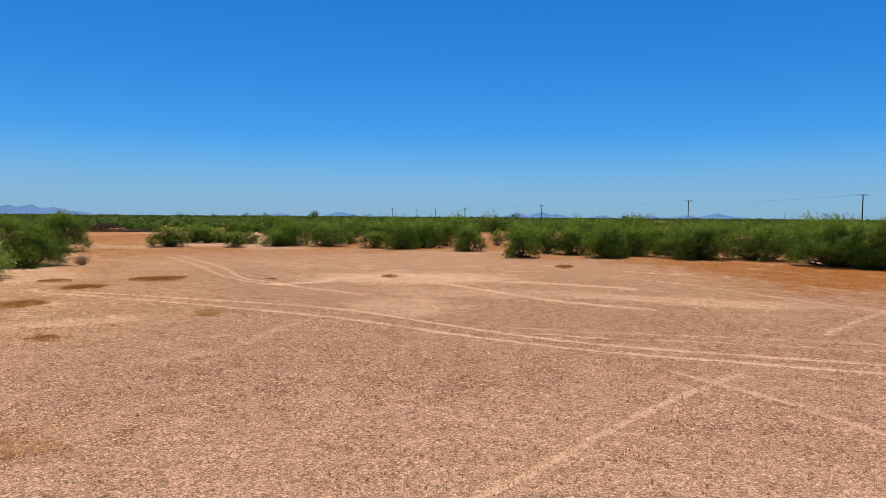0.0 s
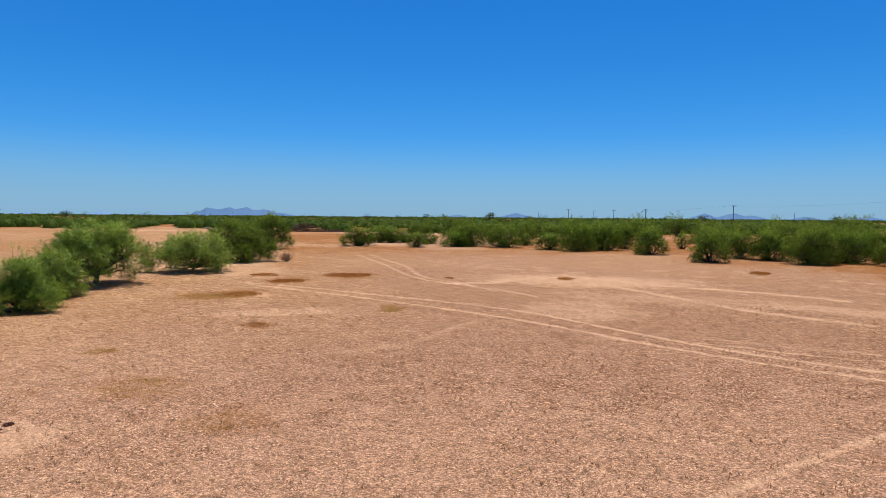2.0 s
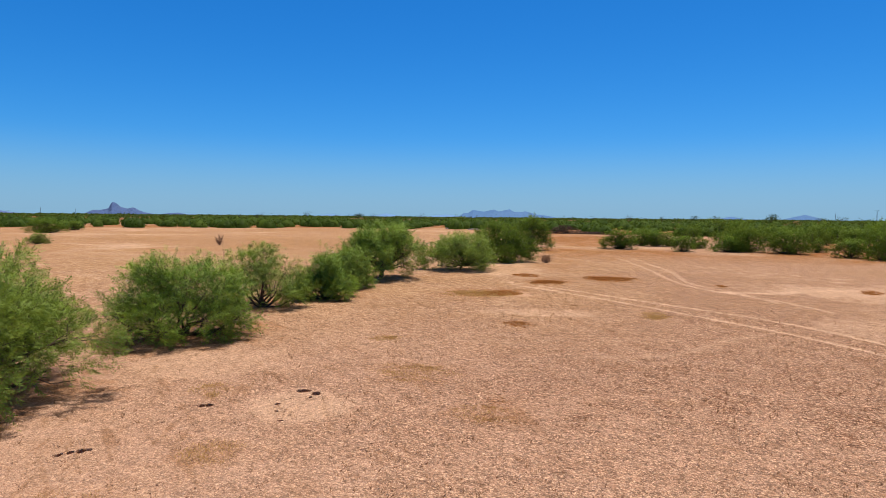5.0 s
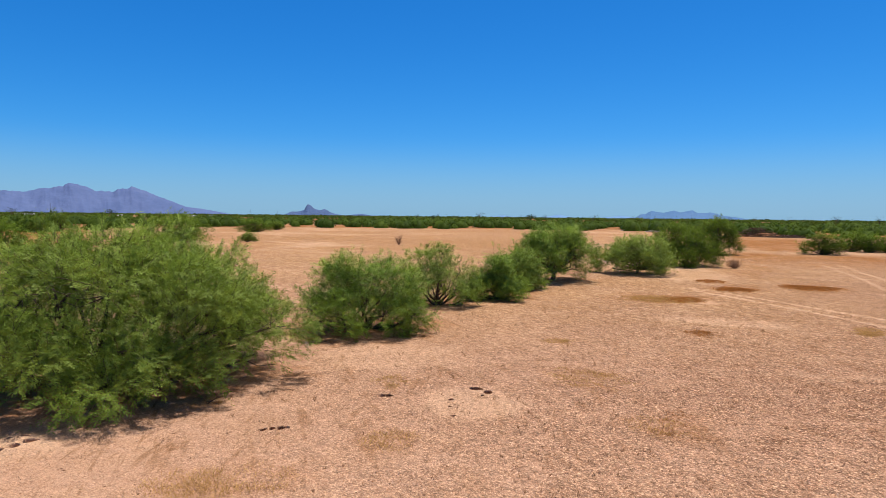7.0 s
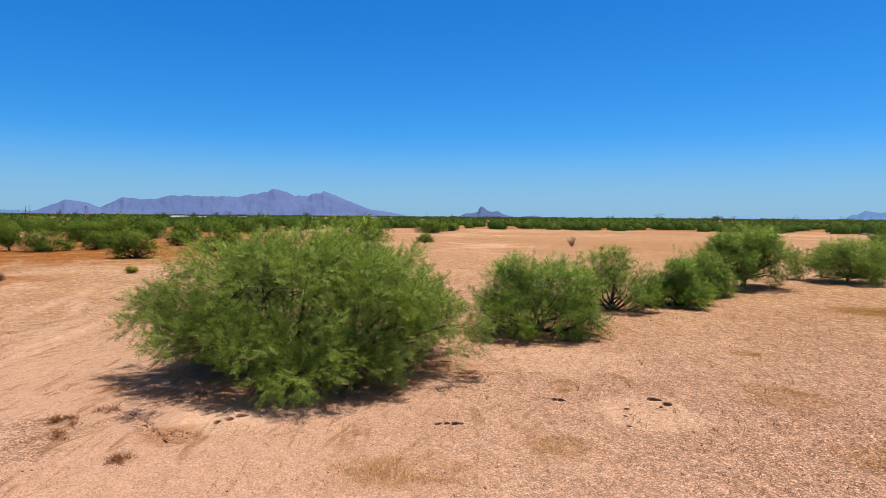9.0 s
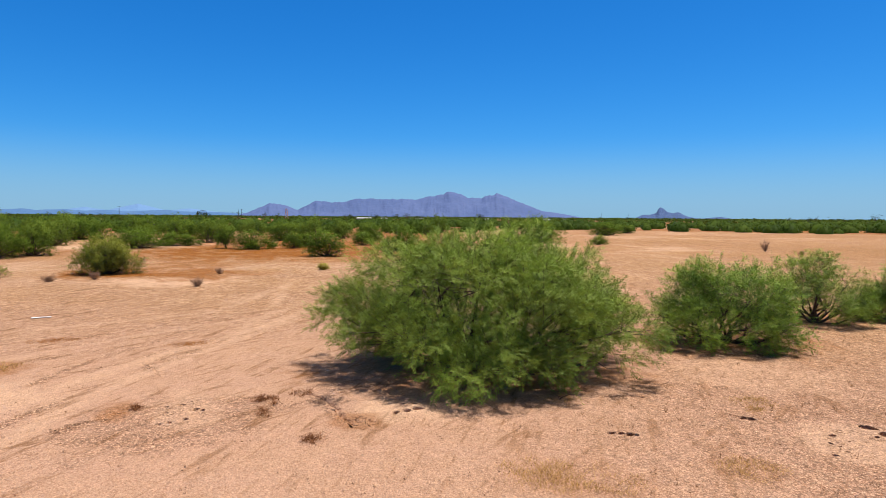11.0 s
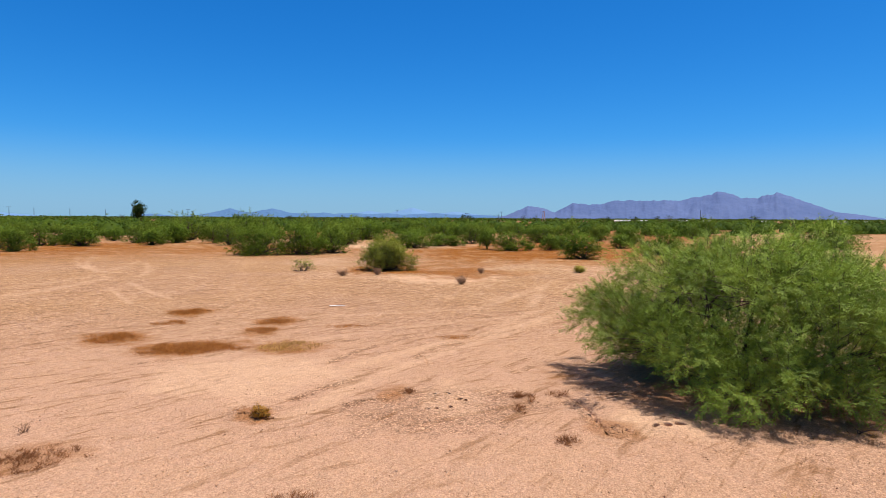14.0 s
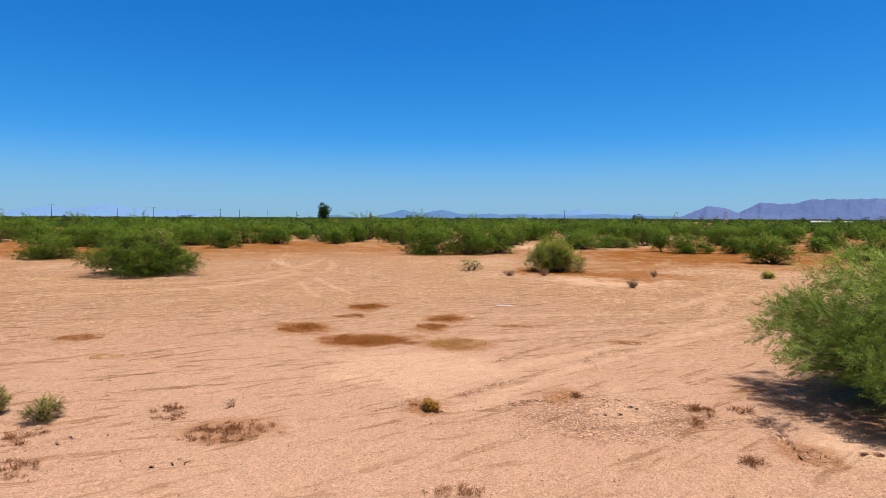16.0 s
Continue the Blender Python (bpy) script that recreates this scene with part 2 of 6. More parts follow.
RUST_GRASS = blades_of("rust_grass", (0.25, 0.090, 0.018), (0.52, 0.230, 0.060))
WEED_BROWN = blades_of("brown_weed", (0.14, 0.055, 0.022), (0.36, 0.160, 0.064))
STRAW_GRASS = blades_of("straw_grass", (0.35, 0.20, 0.055), (0.66, 0.43, 0.150))
GREEN_WEED = blades_of("green_weed", (0.14, 0.12, 0.03), (0.26, 0.22, 0.07))
BROWN_STALK = blades_of("brown_stalk", (0.17, 0.08, 0.035), (0.36, 0.20, 0.09))
STUBBLE = blades_of("field_stubble", (0.26, 0.140, 0.080), (0.66, 0.44, 0.28))
POLE_WOOD = plain("creosote_pole_wood", (0.018, 0.013, 0.010), (0.045, 0.033, 0.026), 0.9, 2.0)
STEEL = plain("galvanised_steel", (0.30, 0.31, 0.32), (0.42, 0.43, 0.44), 0.5, 2.0, 0.7)
RED_STEEL = plain("red_painted_steel", (0.42, 0.24, 0.21), (0.52, 0.32, 0.28), 0.6, 2.0)
PORCELAIN = plain("brown_porcelain", (0.10, 0.05, 0.03), (0.16, 0.08, 0.05), 0.3, 20.0)
WHITE_WALL = plain("white_stucco", (0.50, 0.47, 0.42), (0.62, 0.59, 0.54), 0.85, 0.5)
WHITE_ROOF = plain("white_metal_roof", (0.52, 0.53, 0.54), (0.62, 0.63, 0.64), 0.5, 0.3)
TAN_ROOF = plain("tan_roof", (0.36, 0.27, 0.21), (0.46, 0.36, 0.29), 0.8, 0.5)
DARK_GLASS = plain("dark_window_glass", (0.03, 0.035, 0.04), (0.05, 0.055, 0.06), 0.1, 1.0)
DARK_METAL = plain("dark_rusty_metal", (0.030, 0.020, 0.016), (0.075, 0.045, 0.032), 0.7, 3.0)
WHITE_BOARD = plain("weathered_white_board", (0.70, 0.68, 0.64), (0.84, 0.82, 0.79), 0.8, 6.0)
RUBBLE_GREY = plain("pale_concrete_rubble", (0.42, 0.38, 0.34), (0.62, 0.57, 0.51), 0.9, 3.0)
# mountain rock: the blue haze of distance is painted into the base colours
ROCK_MAIN = plain("violet_hazed_rock", (0.066, 0.106, 0.235), (0.098, 0.142, 0.292), 1.0, 0.004, 0, 0.3, 20.0)
ROCK_SPIRE = plain("blue_hazed_rock", (0.068, 0.122, 0.260), (0.098, 0.155, 0.315), 1.0, 0.006, 0, 1.0, 30.0)
ROCK_FAR = plain("pale_blue_hazed_rock", (0.062, 0.146, 0.290), (0.084, 0.172, 0.330), 1.0, 0.003, 0, 0.6, 20.0)
ROCK_PALE = plain("faint_blue_hazed_rock", (0.122, 0.238, 0.425), (0.132, 0.252, 0.445), 1.0, 0.003, 0, 0.4, 20.0)


# ---- mesh helpers ----
def mesh_of(name, verts, quads, material, smooth=False):
    """A mesh from arrays; a face whose last two corners are equal is a triangle."""
    verts, quads = np.asarray(verts, np.float32).reshape(-1, 3), np.asarray(quads, np.int32).reshape(-1, 4)
    three = quads[:, 2] == quads[:, 3]
    size = np.where(three, 3, 4).astype(np.int32)
    keep = np.ones(quads.shape, bool)
    keep[three, 3] = False
    loops = quads[keep]
    me = bpy.data.meshes.new(name)
    me.vertices.add(len(verts)), me.loops.add(len(loops)), me.polygons.add(len(quads))
    me.vertices.foreach_set("co", verts.ravel())
    me.loops.foreach_set("vertex_index", loops)
    me.polygons.foreach_set("loop_start", np.concatenate(([0], np.cumsum(size)[:-1])).astype(np.int32))
    me.polygons.foreach_set("loop_total", size)
    me.polygons.foreach_set("use_smooth", np.full(len(quads), smooth))
    me.update(calc_edges=True)
    me.materials.append(material)
    return me


class Shape:
    """Gathers pieces of one mesh."""

    def __init__(self):
        self.v, self.q, self.n = [], [], 0

    def add(self, verts, quads):
        verts, quads = np.asarray(verts, float).reshape(-1, 3), np.asarray(quads, int).reshape(-1, 4)
        self.v.append(verts), self.q.append(quads + self.n)
        self.n += len(verts)
        return self

    def tube(self, path, radii, sides=6):
        path, radii = np.asarray(path, float), np.asarray(radii, float)
        along = np.gradient(path, axis=0)
        along /= np.linalg.norm(along, axis=1)[:, None] + 1e-9
        side = np.cross(along, np.where(np.abs(along[:, 2:]) > 0.9, [[1.0, 0, 0]], [[0, 0, 1.0]]))
        side /= np.linalg.norm(side, axis=1)[:, None] + 1e-9
        up = np.cross(side, along)
        a = np.arange(sides) * 2 * np.pi / sides
        ring = path[:, None] + radii[:, None, None] * (np.cos(a)[None, :, None] * side[:, None] + np.sin(a)[None, :, None] * up[:, None])
        k, n = np.arange(sides), len(path)
        quads = [np.stack([i * sides + k, i * sides + (k + 1) % sides, (i + 1) * sides + (k + 1) % sides, (i + 1) * sides + k], 1) for i in range(n - 1)]
        return self.add(ring.reshape(-1, 3), np.concatenate(quads))

    def box(self, x, y, z, sx, sy, sz, turn=0.0):
        s = np.array([[i, j, k] for i in (-0.5, 0.5) for j in (-0.5, 0.5) for k in (0, 1)]) * (sx, sy, sz)
        c, d = math.cos(radians(turn)), math.sin(radians(turn))
        s = np.stack([s[:, 0] * c - s[:, 1] * d + x, s[:, 0] * d + s[:, 1] * c + y, s[:, 2] + z], 1)
        return self.add(s, [(0, 1, 3, 2), (4, 6, 7, 5), (0, 4, 5, 1), (2, 3, 7, 6), (0, 2, 6, 4), (1, 5, 7, 3)])

    def mesh(self, name, material, smooth=False):
        return mesh_of(name, np.concatenate(self.v), np.concatenate(self.q), material, smooth)


def part(name, me, parent, label=""):
    ob = new(name, me)
    ob.parent = parent
    return tagged(ob, label)


def value_noise(x, y, seed=0):
    """Smooth noise from 0 to 1 with cells one unit wide."""
    xi, yi = np.floor(x).astype(np.int64), np.floor(y).astype(np.int64)
    fx, fy = x - xi, y - yi
    fx, fy = fx * fx * (3 - 2 * fx), fy * fy * (3 - 2 * fy)

    def lattice(i, j):
        h = (i * 374761393 + j * 668265263 + seed * 1442695041) & 0xFFFFFFFF
        h = ((h ^ (h >> 13)) * 1274126177) & 0xFFFFFFFF
        return ((h ^ (h >> 16)) & 0xFFFF) / 65535.0

    low = lattice(xi, yi) * (1 - fx) + lattice(xi + 1, yi) * fx
    high = lattice(xi, yi + 1) * (1 - fx) + lattice(xi + 1, yi + 1) * fx
    return low * (1 - fy) + high * fy


def lie(x, y):
    """The height of the land, without clods and ruts."""
    return (value_noise(np.asarray(x) * 0.16, np.asarray(y) * 0.16, 3) - 0.5) * 0.05


def lie_at(x, y):
    return float(lie(np.array([x]), np.array([y]))[0])


# ---- the ground: one sheet to the horizon ----
TRACKS = []


def track(width, strength, *points):
    """A wheel track through points, rounded between them; a negative strength lays a line of brown litter."""
    p = np.array([points[0], *points, points[-1]], float)
    t = np.linspace(0, 1, 7)[:-1, None]
    line = [0.5 * (2 * b + (c - a) * t + (2 * a - 5 * b + 4 * c - d) * t ** 2 + (3 * b - a - 3 * c + d) * t ** 3) for a, b, c, d in zip(p, p[1:], p[2:], p[3:])]
    TRACKS.append((width, strength, np.concatenate(line + [p[-1:]])))


track(0.19, 0.75, (-21.59, 33.05), (-16.78, 31.85), (-7.27, 28.37), (-3.41, 26.33), (0.02, 23.38), (4.01, 20.39), (8.65, 18.42), (12.30, 17.24))
track(0.19, 0.75, (-21.12, 32.33), (-14.35, 29.77), (-6.67, 26.02), (-3.11, 24.03), (0.02, 21.76), (3.80, 19.31), (8.20, 17.46), (11.57, 16.22))
track(0.15, 0.45, (2.32, 21.85), (5.96, 20.75), (9.43, 20.11), (13.57, 19.05))
track(0.15, 0.45, (2.41, 22.75), (6.25, 21.78), (9.88, 21.08), (14.31, 20.10))
track(0.24, 0.5, (-26.35, 60.48), (-19.70, 50.40), (-14.70, 41.94), (-11.37, 37.78), (-7.06, 35.01), (-4.16, 32.09))
track(0.24, 0.5, (-26.50, 63.17), (-17.54, 49.43), (-12.92, 40.50), (-9.53, 37.25), (-6.49, 33.69))
track(0.5, 0.7, (-10.11, 36.89), (-7.74, 38.35), (-6.42, 40.96), (-3.68, 43.61), (-0.52, 42.58), (3.10, 39.78), (7.43, 38.03), (10.79, 35.53))
track(0.5, 0.5, (-0.84, 39.51), (3.47, 33.00), (5.83, 29.81), (9.14, 27.57))
track(0.15, 0.5, (0.48, 8.78), (0.92, 9.20), (1.63, 9.96), (2.91, 11.44), (4.91, 13.55), (7.72, 16.11))
track(0.3, 0.18, (-7.93, 17.04), (-6.50, 18.72), (-5.75, 22.43), (-4.97, 24.62))
track(0.3, 0.4, (11.50, 43.05), (15.14, 37.57), (17.52, 31.46), (19.43, 27.38))
track(0.24, 0.45, (10.98, 47.56), (18.68, 44.43), (21.82, 38.00), (23.48, 33.15))
track(0.3, 0.4, (-15.18, 52.03), (-3.58, 47.38), (4.93, 47.07), (12.12, 48.67), (17.96, 42.71))
track(0.25, 0.4, (-17.31, 55.88), (-8.51, 51.41), (0.75, 51.04), (10.34, 53.10))
track(0.16, 0.5, (13.39, 21.83), (15.98, 24.29), (19.43, 27.38))
track(0.2, 0.4, (6.14, 16.18), (7.59, 13.49), (8.29, 11.55))
track(0.45, 0.6, (-77.49, -75.90), (-56.68, -63.72), (-45.86, -53.09), (-40.05, -46.00), (-36.05, -39.91), (-35.39, -36.92))
track(0.4, 0.6, (-59.79, -64.96), (-44.49, -50.05), (-37.64, -42.02), (-37.76, -39.72), (-46.49, -46.00))
track(0.4, 0.6, (-44.32, -43.11), (-38.24, -37.03), (-33.94, -33.64), (-32.64, -33.77))
track(0.6, 0.4, (-16.51, -41.94), (-20.32, -37.85), (-23.92, -35.26), (-29.54, -35.62), (-34.34, -37.39))
track(0.7, 0.5, (-15.49, -35.45), (-20.58, -32.44), (-24.72, -31.90), (-29.90, -33.70), (-32.82, -35.13))
track(0.3, 0.6, (-30.41, -30.94), (-27.24, -26.34), (-25.52, -23.42))
track(0.3, 0.6, (-27.66, -29.64), (-24.82, -25.72), (-23.21, -23.66))
track(0.5, 0.5, (-28.38, -7.64), (-32.36, -7.16), (-36.26, -6.83), (-39.65, -6.53))
track(0.4, 0.5, (-28.71, -5.71), (-34.33, -6.31), (-38.90, -6.70))
track(0.5, 0.55, (-11.55, -8.91), (-13.73, -8.40), (-16.07, -7.84), (-19.32, -6.73), (-23.74, -5.08), (-29.10, -3.50))
track(0.5, 0.5, (-11.13, -7.19), (-13.93, -7.10), (-16.95, -6.58), (-20.65, -5.60), (-26.20, -4.13))
track(0.35, 0.4, (-18.74, -16.15), (-21.80, -14.35), (-24.40, -11.08), (-27.49, -7.40))
track(0.35, 0.4, (-15.05, -12.36), (-18.18, -11.06), (-21.47, -9.13), (-25.29, -5.87))
track(0.4, 0.4, (-29.29, -8.28), (-33.32, -7.41), (-40.50, -6.43))
track(0.4, 0.4, (-20.32, -5.81), (-25.17, -5.48), (-30.56, -4.46))
track(0.22, -0.8, (-18.56, -17.23), (-19.42, -16.31), (-20.44, -15.40))
track(0.25, -0.7, (-17.91, -12.76), (-22.59, -9.60), (-25.13, -6.78))
track(0.22, -0.7, (-19.53, -11.26), (-22.29, -7.74), (-24.66, -5.27))
track(0.25, -0.8, (-16.70, -8.14), (-19.76, -6.88), (-21.45, -5.81))
track(0.25, -0.8, (-16.95, -6.58), (-20.40, -5.92), (-22.76, -4.87))
track(0.3, -0.9, (-12.18, -6.47), (-13.07, -6.15), (-13.68, -5.62))
track(0.25, -0.8, (-12.16, -7.84), (-13.27, -7.71), (-14.39, -7.40))
track(0.25, -0.7, (-13.50, -13.83), (-16.91, -11.20), (-19.92, -8.60))
track(0.25, -0.8, (-15.64, -8.84), (-18.19, -8.63), (-20.78, -7.73))
track(0.25, -0.8, (-17.03, -6.86), (-20.01, -6.51), (-21.92, -5.77))
track(0.2, -0.6, (-19.79, -12.58), (-23.59, -10.64), (-26.63, -7.66))
track(0.25, -0.6, (-14.35, -37.83), (-20.74, -32.69), (-23.72, -30.61))
track(0.25, -0.6, (-24.33, -15.99), (-25.94, -13.32), (-27.32, -8.40))
track(0.3, -0.6, (-15.85, -1.24), (-14.11, -1.96), (-13.45, -2.65))
track(0.2, -0.8, (-13.88, -1.83), (-12.89, -1.48), (-12.48, -1.20))
track(0.3, -0.6, (-0.60, 28.34), (2.91, 27.62), (6.46, 26.78))
track(0.3, -0.6, (0.24, 14.62), (1.55, 14.46), (2.83, 14.30))
track(0.35, -0.6, (1.45, 13.47), (3.38, 13.86), (5.10, 14.08))
track(0.35, -0.6, (0.84, 11.71), (1.88, 11.54), (2.68, 11.38))
track(0.3, -0.5, (-5.69, 13.82), (-3.42, 14.33), (-1.09, 14.49))
track(0.2, -0.7, (-14.01, 4.41), (-13.89, 5.43), (-13.77, 6.52))
track(0.2, -0.7, (-15.32, 6.16), (-15.92, 7.57), (-15.90, 8.63))
track(0.15, -0.8, (-11.51, 3.80), (-11.48, 4.01), (-11.40, 4.26))
# stains: x, y, half-width, half-length, turn, strength
RUST = [
    (23.16, 61.08, 7.24, 7.54, 69, 0.8),
    (26.49, 54.34, 6.58, 10.77, 64, 0.9),
    (29.84, 46.54, 6.86, 12.16, 57, 1.0),
    (11.16, 66.61, 5.41, 6.53, 80, 0.6),
    (-2.65, 86.44, 11.45, 11.57, 92, 0.8),
    (-30.56, 62.98, 4.04, 7.37, 116, 0.3),
    (-28.66, 51.82, 2.09, 8.15, 119, 0.25),
    (-17.95, 39.52, 1.56, 2.32, 114, 0.28),
    (-20.02, 35.01, 1.45, 2.07, 120, 0.28),
    (-19.04, 28.34, 1.22, 1.86, 124, 0.28),
]
RUST += [
    (-72.40, -14.81, 14.53, 11.72, -169, 1.0),
    (-45.37, -20.44, 3.10, 3.64, -156, 1.0),
    (-97.32, -14.90, 12.06, 15.64, -171, 0.875),
    (-53.87, -17.42, 4.03, 4.15, -162, 0.625),
    (-45.71, -14.69, 2.98, 4.37, -162, 0.875),
    (-44.15, -94.67, 10.26, 22.61, -115, 1.0),
    (-63.62, -77.79, 13.10, 17.59, -129, 1.0),
    (-101.07, -82.88, 8.82, 31.81, -141, 0.75),
    (-166.72, -125.03, 12.30, 73.08, -143, 0.875),
    (-81.32, -15.00, 10.20, 10.92, -170, 1.0),
    (-39.43, -88.30, 7.66, 12.89, -114, 0.9),
    (-44.48, -72.24, 11.26, 9.29, -122, 0.8),
    (-61.03, -67.44, 7.27, 8.78, -132, 0.9),
    (-69.80, -48.46, 9.76, 10.21, -145, 0.9),
    (-103.52, -11.12, 17.73, 15.54, -174, 0.8),
    (-46.39, -18.20, 4.23, 2.67, -159, 0.6),
    (-62.33, -8.17, 8.12, 5.20, -173, 0.6),
    (-44.64, -11.98, 3.31, 1.78, -165, 0.6),
]
RUST += [
    (-15.85, -13.95, 1.45, 0.95, -139, 0.9),
    (-16.93, -11.11, 1.0, 0.8, -147, 0.7),
    (-16.13, -17.22, 0.85, 1.15, -133, 0.85),
    (-21.89, -19.00, 0.84, 0.83, -139, 0.8),
    (-21.10, -14.28, 0.74, 0.79, -146, 0.7),
    (-19.13, -13.53, 0.62, 0.73, -145, 0.7),
    (-7.70, -10.2, 0.75, 0.6, -126, 0.40),
    (-10.90, -7.95, 0.28, 0.40, -144, 0.6),
    (-13.4, -5.9, 0.30, 0.60, -158, 0.5),
    (-12.5, -1.0, 0.45, 0.45, -172, 0.45),
    (-9.58, 2.55, 1.21, 0.73, 164, 0.14),
    (-9.84, 5.48, 0.6, 0.6, 150, 0.12),
    (-10.83, 12.07, 1.0, 1.1, 131, 0.10),
    (-7.55, 10.40, 0.6, 0.7, 125, 0.14),
    (-19.56, 27.34, 2.19, 1.90, 125, 0.3),
    (-7.25, 10.7, 0.5, 1.0, 123, 0.16),
    # leaf litter under the row's bushes, its brown also painted to warm their shadows
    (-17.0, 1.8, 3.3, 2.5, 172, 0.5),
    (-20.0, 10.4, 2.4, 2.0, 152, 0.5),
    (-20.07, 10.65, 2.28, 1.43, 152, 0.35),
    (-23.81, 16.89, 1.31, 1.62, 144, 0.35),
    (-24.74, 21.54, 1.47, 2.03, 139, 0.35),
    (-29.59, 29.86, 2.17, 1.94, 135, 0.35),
]
PALE = [
    (-2.01, 41.51, 6.31, 3.11, 93, 0.45),
    (-1.62, 28.33, 2.02, 2.54, 93, 0.3),
    (2.5, 33.0, 5.5, 1.6, 85, 0.2),
    (-13.6, 23.5, 2.5, 0.9, 124, 0.35),
    (12.0, 30.5, 6.0, 1.2, 70, 0.35),
    (-18.02, 27.94, 0.90, 0.74, 123, 0.8),
    (-26.82, 41.09, 2.62, 4.96, 123, 0.3),
    (-10.84, 8.30, 0.85, 0.80, 142, 0.4),
    (-15.96, 9.04, 1.96, 1.50, 150, 0.25),
    (-50.61, 121.28, 20.33, 27.42, 113, 0.5),
    (-13.09, -0.08, 0.64, 0.67, 180, 0.6),
    (-13.23, -4.54, 0.62, 0.85, -162, 0.3),
    (-13.83, -4.61, 0.58, 1.01, -162, 0.3),
    (-39.88, -13.71, 3.01, 2.30, -161, 0.7),
    (-13.60, -10.24, 2.02, 1.65, -143, 0.5),
]
# thick chaff
DARK = [
    (-0.95, 18.22, 9.02, 3.83, 93, 0.95),
    (3.21, 29.20, 8.95, 3.83, 84, 0.8),
    (-8.45, 55.59, 13.98, 9.59, 99, 0.8),
    (15.64, 38.48, 12.02, 7.85, 68, 0.8),
    (6.49, 12.90, 2.99, 1.90, 63, 0.8),
    (-12.66, 19.62, 6.71, 4.90, 122, 0.7),
    (-9.38, 11.04, 1.56, 3.09, 130, 0.7),
    (-12.80, -4.42, 1.63, 1.65, -162, 0.55),
    (-10.96, -8.00, 0.60, 0.50, -144, 0.4),
    (-21.17, -15.94, 3.74, 2.67, -143, 0.45),
    (-23.08, -11.06, 2.15, 1.98, -155, 0.3),
    (-8.24, 17.31, 2.54, 5.35, 115, 0.8),
    (-9.27, 29.02, 9.22, 9.14, 108, 0.9),
    (-8.25, 15.86, 3.13, 4.83, 117, 0.85),
    (-13.27, 46.92, 9.70, 9.46, 106, 0.8),
]
# burrows and washed-out hollows: x, y, radius, depth
HOLES = [
    (-11.50, 8.94, 0.143, 0.45),
    (-11.14, 8.99, 0.105, 0.34),
    (-11.18, 7.98, 0.061, 0.19),
    (-10.80, 7.68, 0.039, 0.13),
    (-10.22, 7.35, 0.050, 0.16),
    (-10.41, 7.73, 0.030, 0.10),
    (-11.44, 8.34, 0.030, 0.10),
    (-11.04, 8.76, 0.042, 0.13),
    (-12.20, 6.82, 0.096, 0.31),
    (-12.16, 6.96, 0.096, 0.31),
    (-13.64, -5.03, 0.050, 0.16),
    (-13.73, -4.74, 0.078, 0.25),
    (-13.97, -4.63, 0.036, 0.12),
    (-13.18, -4.87, 0.041, 0.13),
    (-13.42, -4.39, 0.083, 0.27),
    (-12.52, -4.80, 0.059, 0.19),
    (-12.63, -4.64, 0.060, 0.19),
    (-12.80, -4.39, 0.080, 0.26),
    (-13.39, -4.22, 0.048, 0.15),
]
HOLES += [
    (-7.94, -15.80, 0.103, 0.25),
    (-8.05, -15.74, 0.086, 0.21),
    (-8.20, -15.61, 0.060, 0.14),
    (-7.26, -15.30, 0.066, 0.16),
    (-7.07, -15.49, 0.058, 0.14),
    (-7.47, -14.35, 0.087, 0.21),
    (-7.17, -14.55, 0.063, 0.15),
    (-8.06, -14.32, 0.064, 0.15),
    (-6.66, -16.49, 0.052, 0.12),
    (-5.34, -13.14, 0.063, 0.15),
    (-11.00, -8.59, 0.041, 0.10),
    (-13.08, 0.24, 0.14, 0.30),
    (-12.93, 0.02, 0.12, 0.25),
    (-12.87, -0.20, 0.09, 0.25),
    (-13.52, -0.07, 0.08, 0.20),
    (-13.51, 0.20, 0.08, 0.20),
    (-11.47, 3.86, 0.07, 0.12),
    (-11.43, 4.00, 0.08, 0.14),
    (-11.39, 4.14, 0.08, 0.14),
    (-11.36, 4.28, 0.06, 0.10),
    (-10.80, -8.30, 0.11, 0.08),
    (-10.83, -8.05, 0.13, 0.09),
    (-10.80, -7.60, 0.12, 0.09),
]
# washed-out cracks and ledges: half-width, depth, then their way
CRACKS = [
    (0.030, 0.05, (-17.60, -7.08), (-17.19, -6.65), (-16.48, -6.24), (-16.14, -6.07)),
    (0.022, 0.07, (-5.69, -10.02), (-5.88, -9.88), (-6.08, -9.72), (-6.26, -9.71), (-6.17, -9.49), (-6.25, -9.42)),
    (0.050, 0.09, (-14.66, -2.31), (-14.13, -1.78), (-13.24, -1.41), (-12.63, -1.24), (-12.45, -1.02), (-12.35, -0.77), (-12.50, -0.63)),
    (0.040, 0.09, (-12.64, -1.17), (-12.17, -1.05), (-12.00, -0.86)),
    (0.035, 0.08, (-12.70, -1.19), (-12.81, -0.93), (-12.50, -0.77), (-12.54, -0.61)),
    (0.050, 0.05, (-4.67, -12.47), (-5.02, -12.27), (-5.37, -12.02), (-5.71, -12.13), (-6.01, -12.33)),
    (0.030, 0.08, (-12.76, 6.70), (-12.46, 6.75), (-12.19, 6.74)),
    (0.060, 0.04, (-12.27, -6.61), (-12.75, -6.23), (-13.01, -6.01), (-13.28, -5.78)),
]


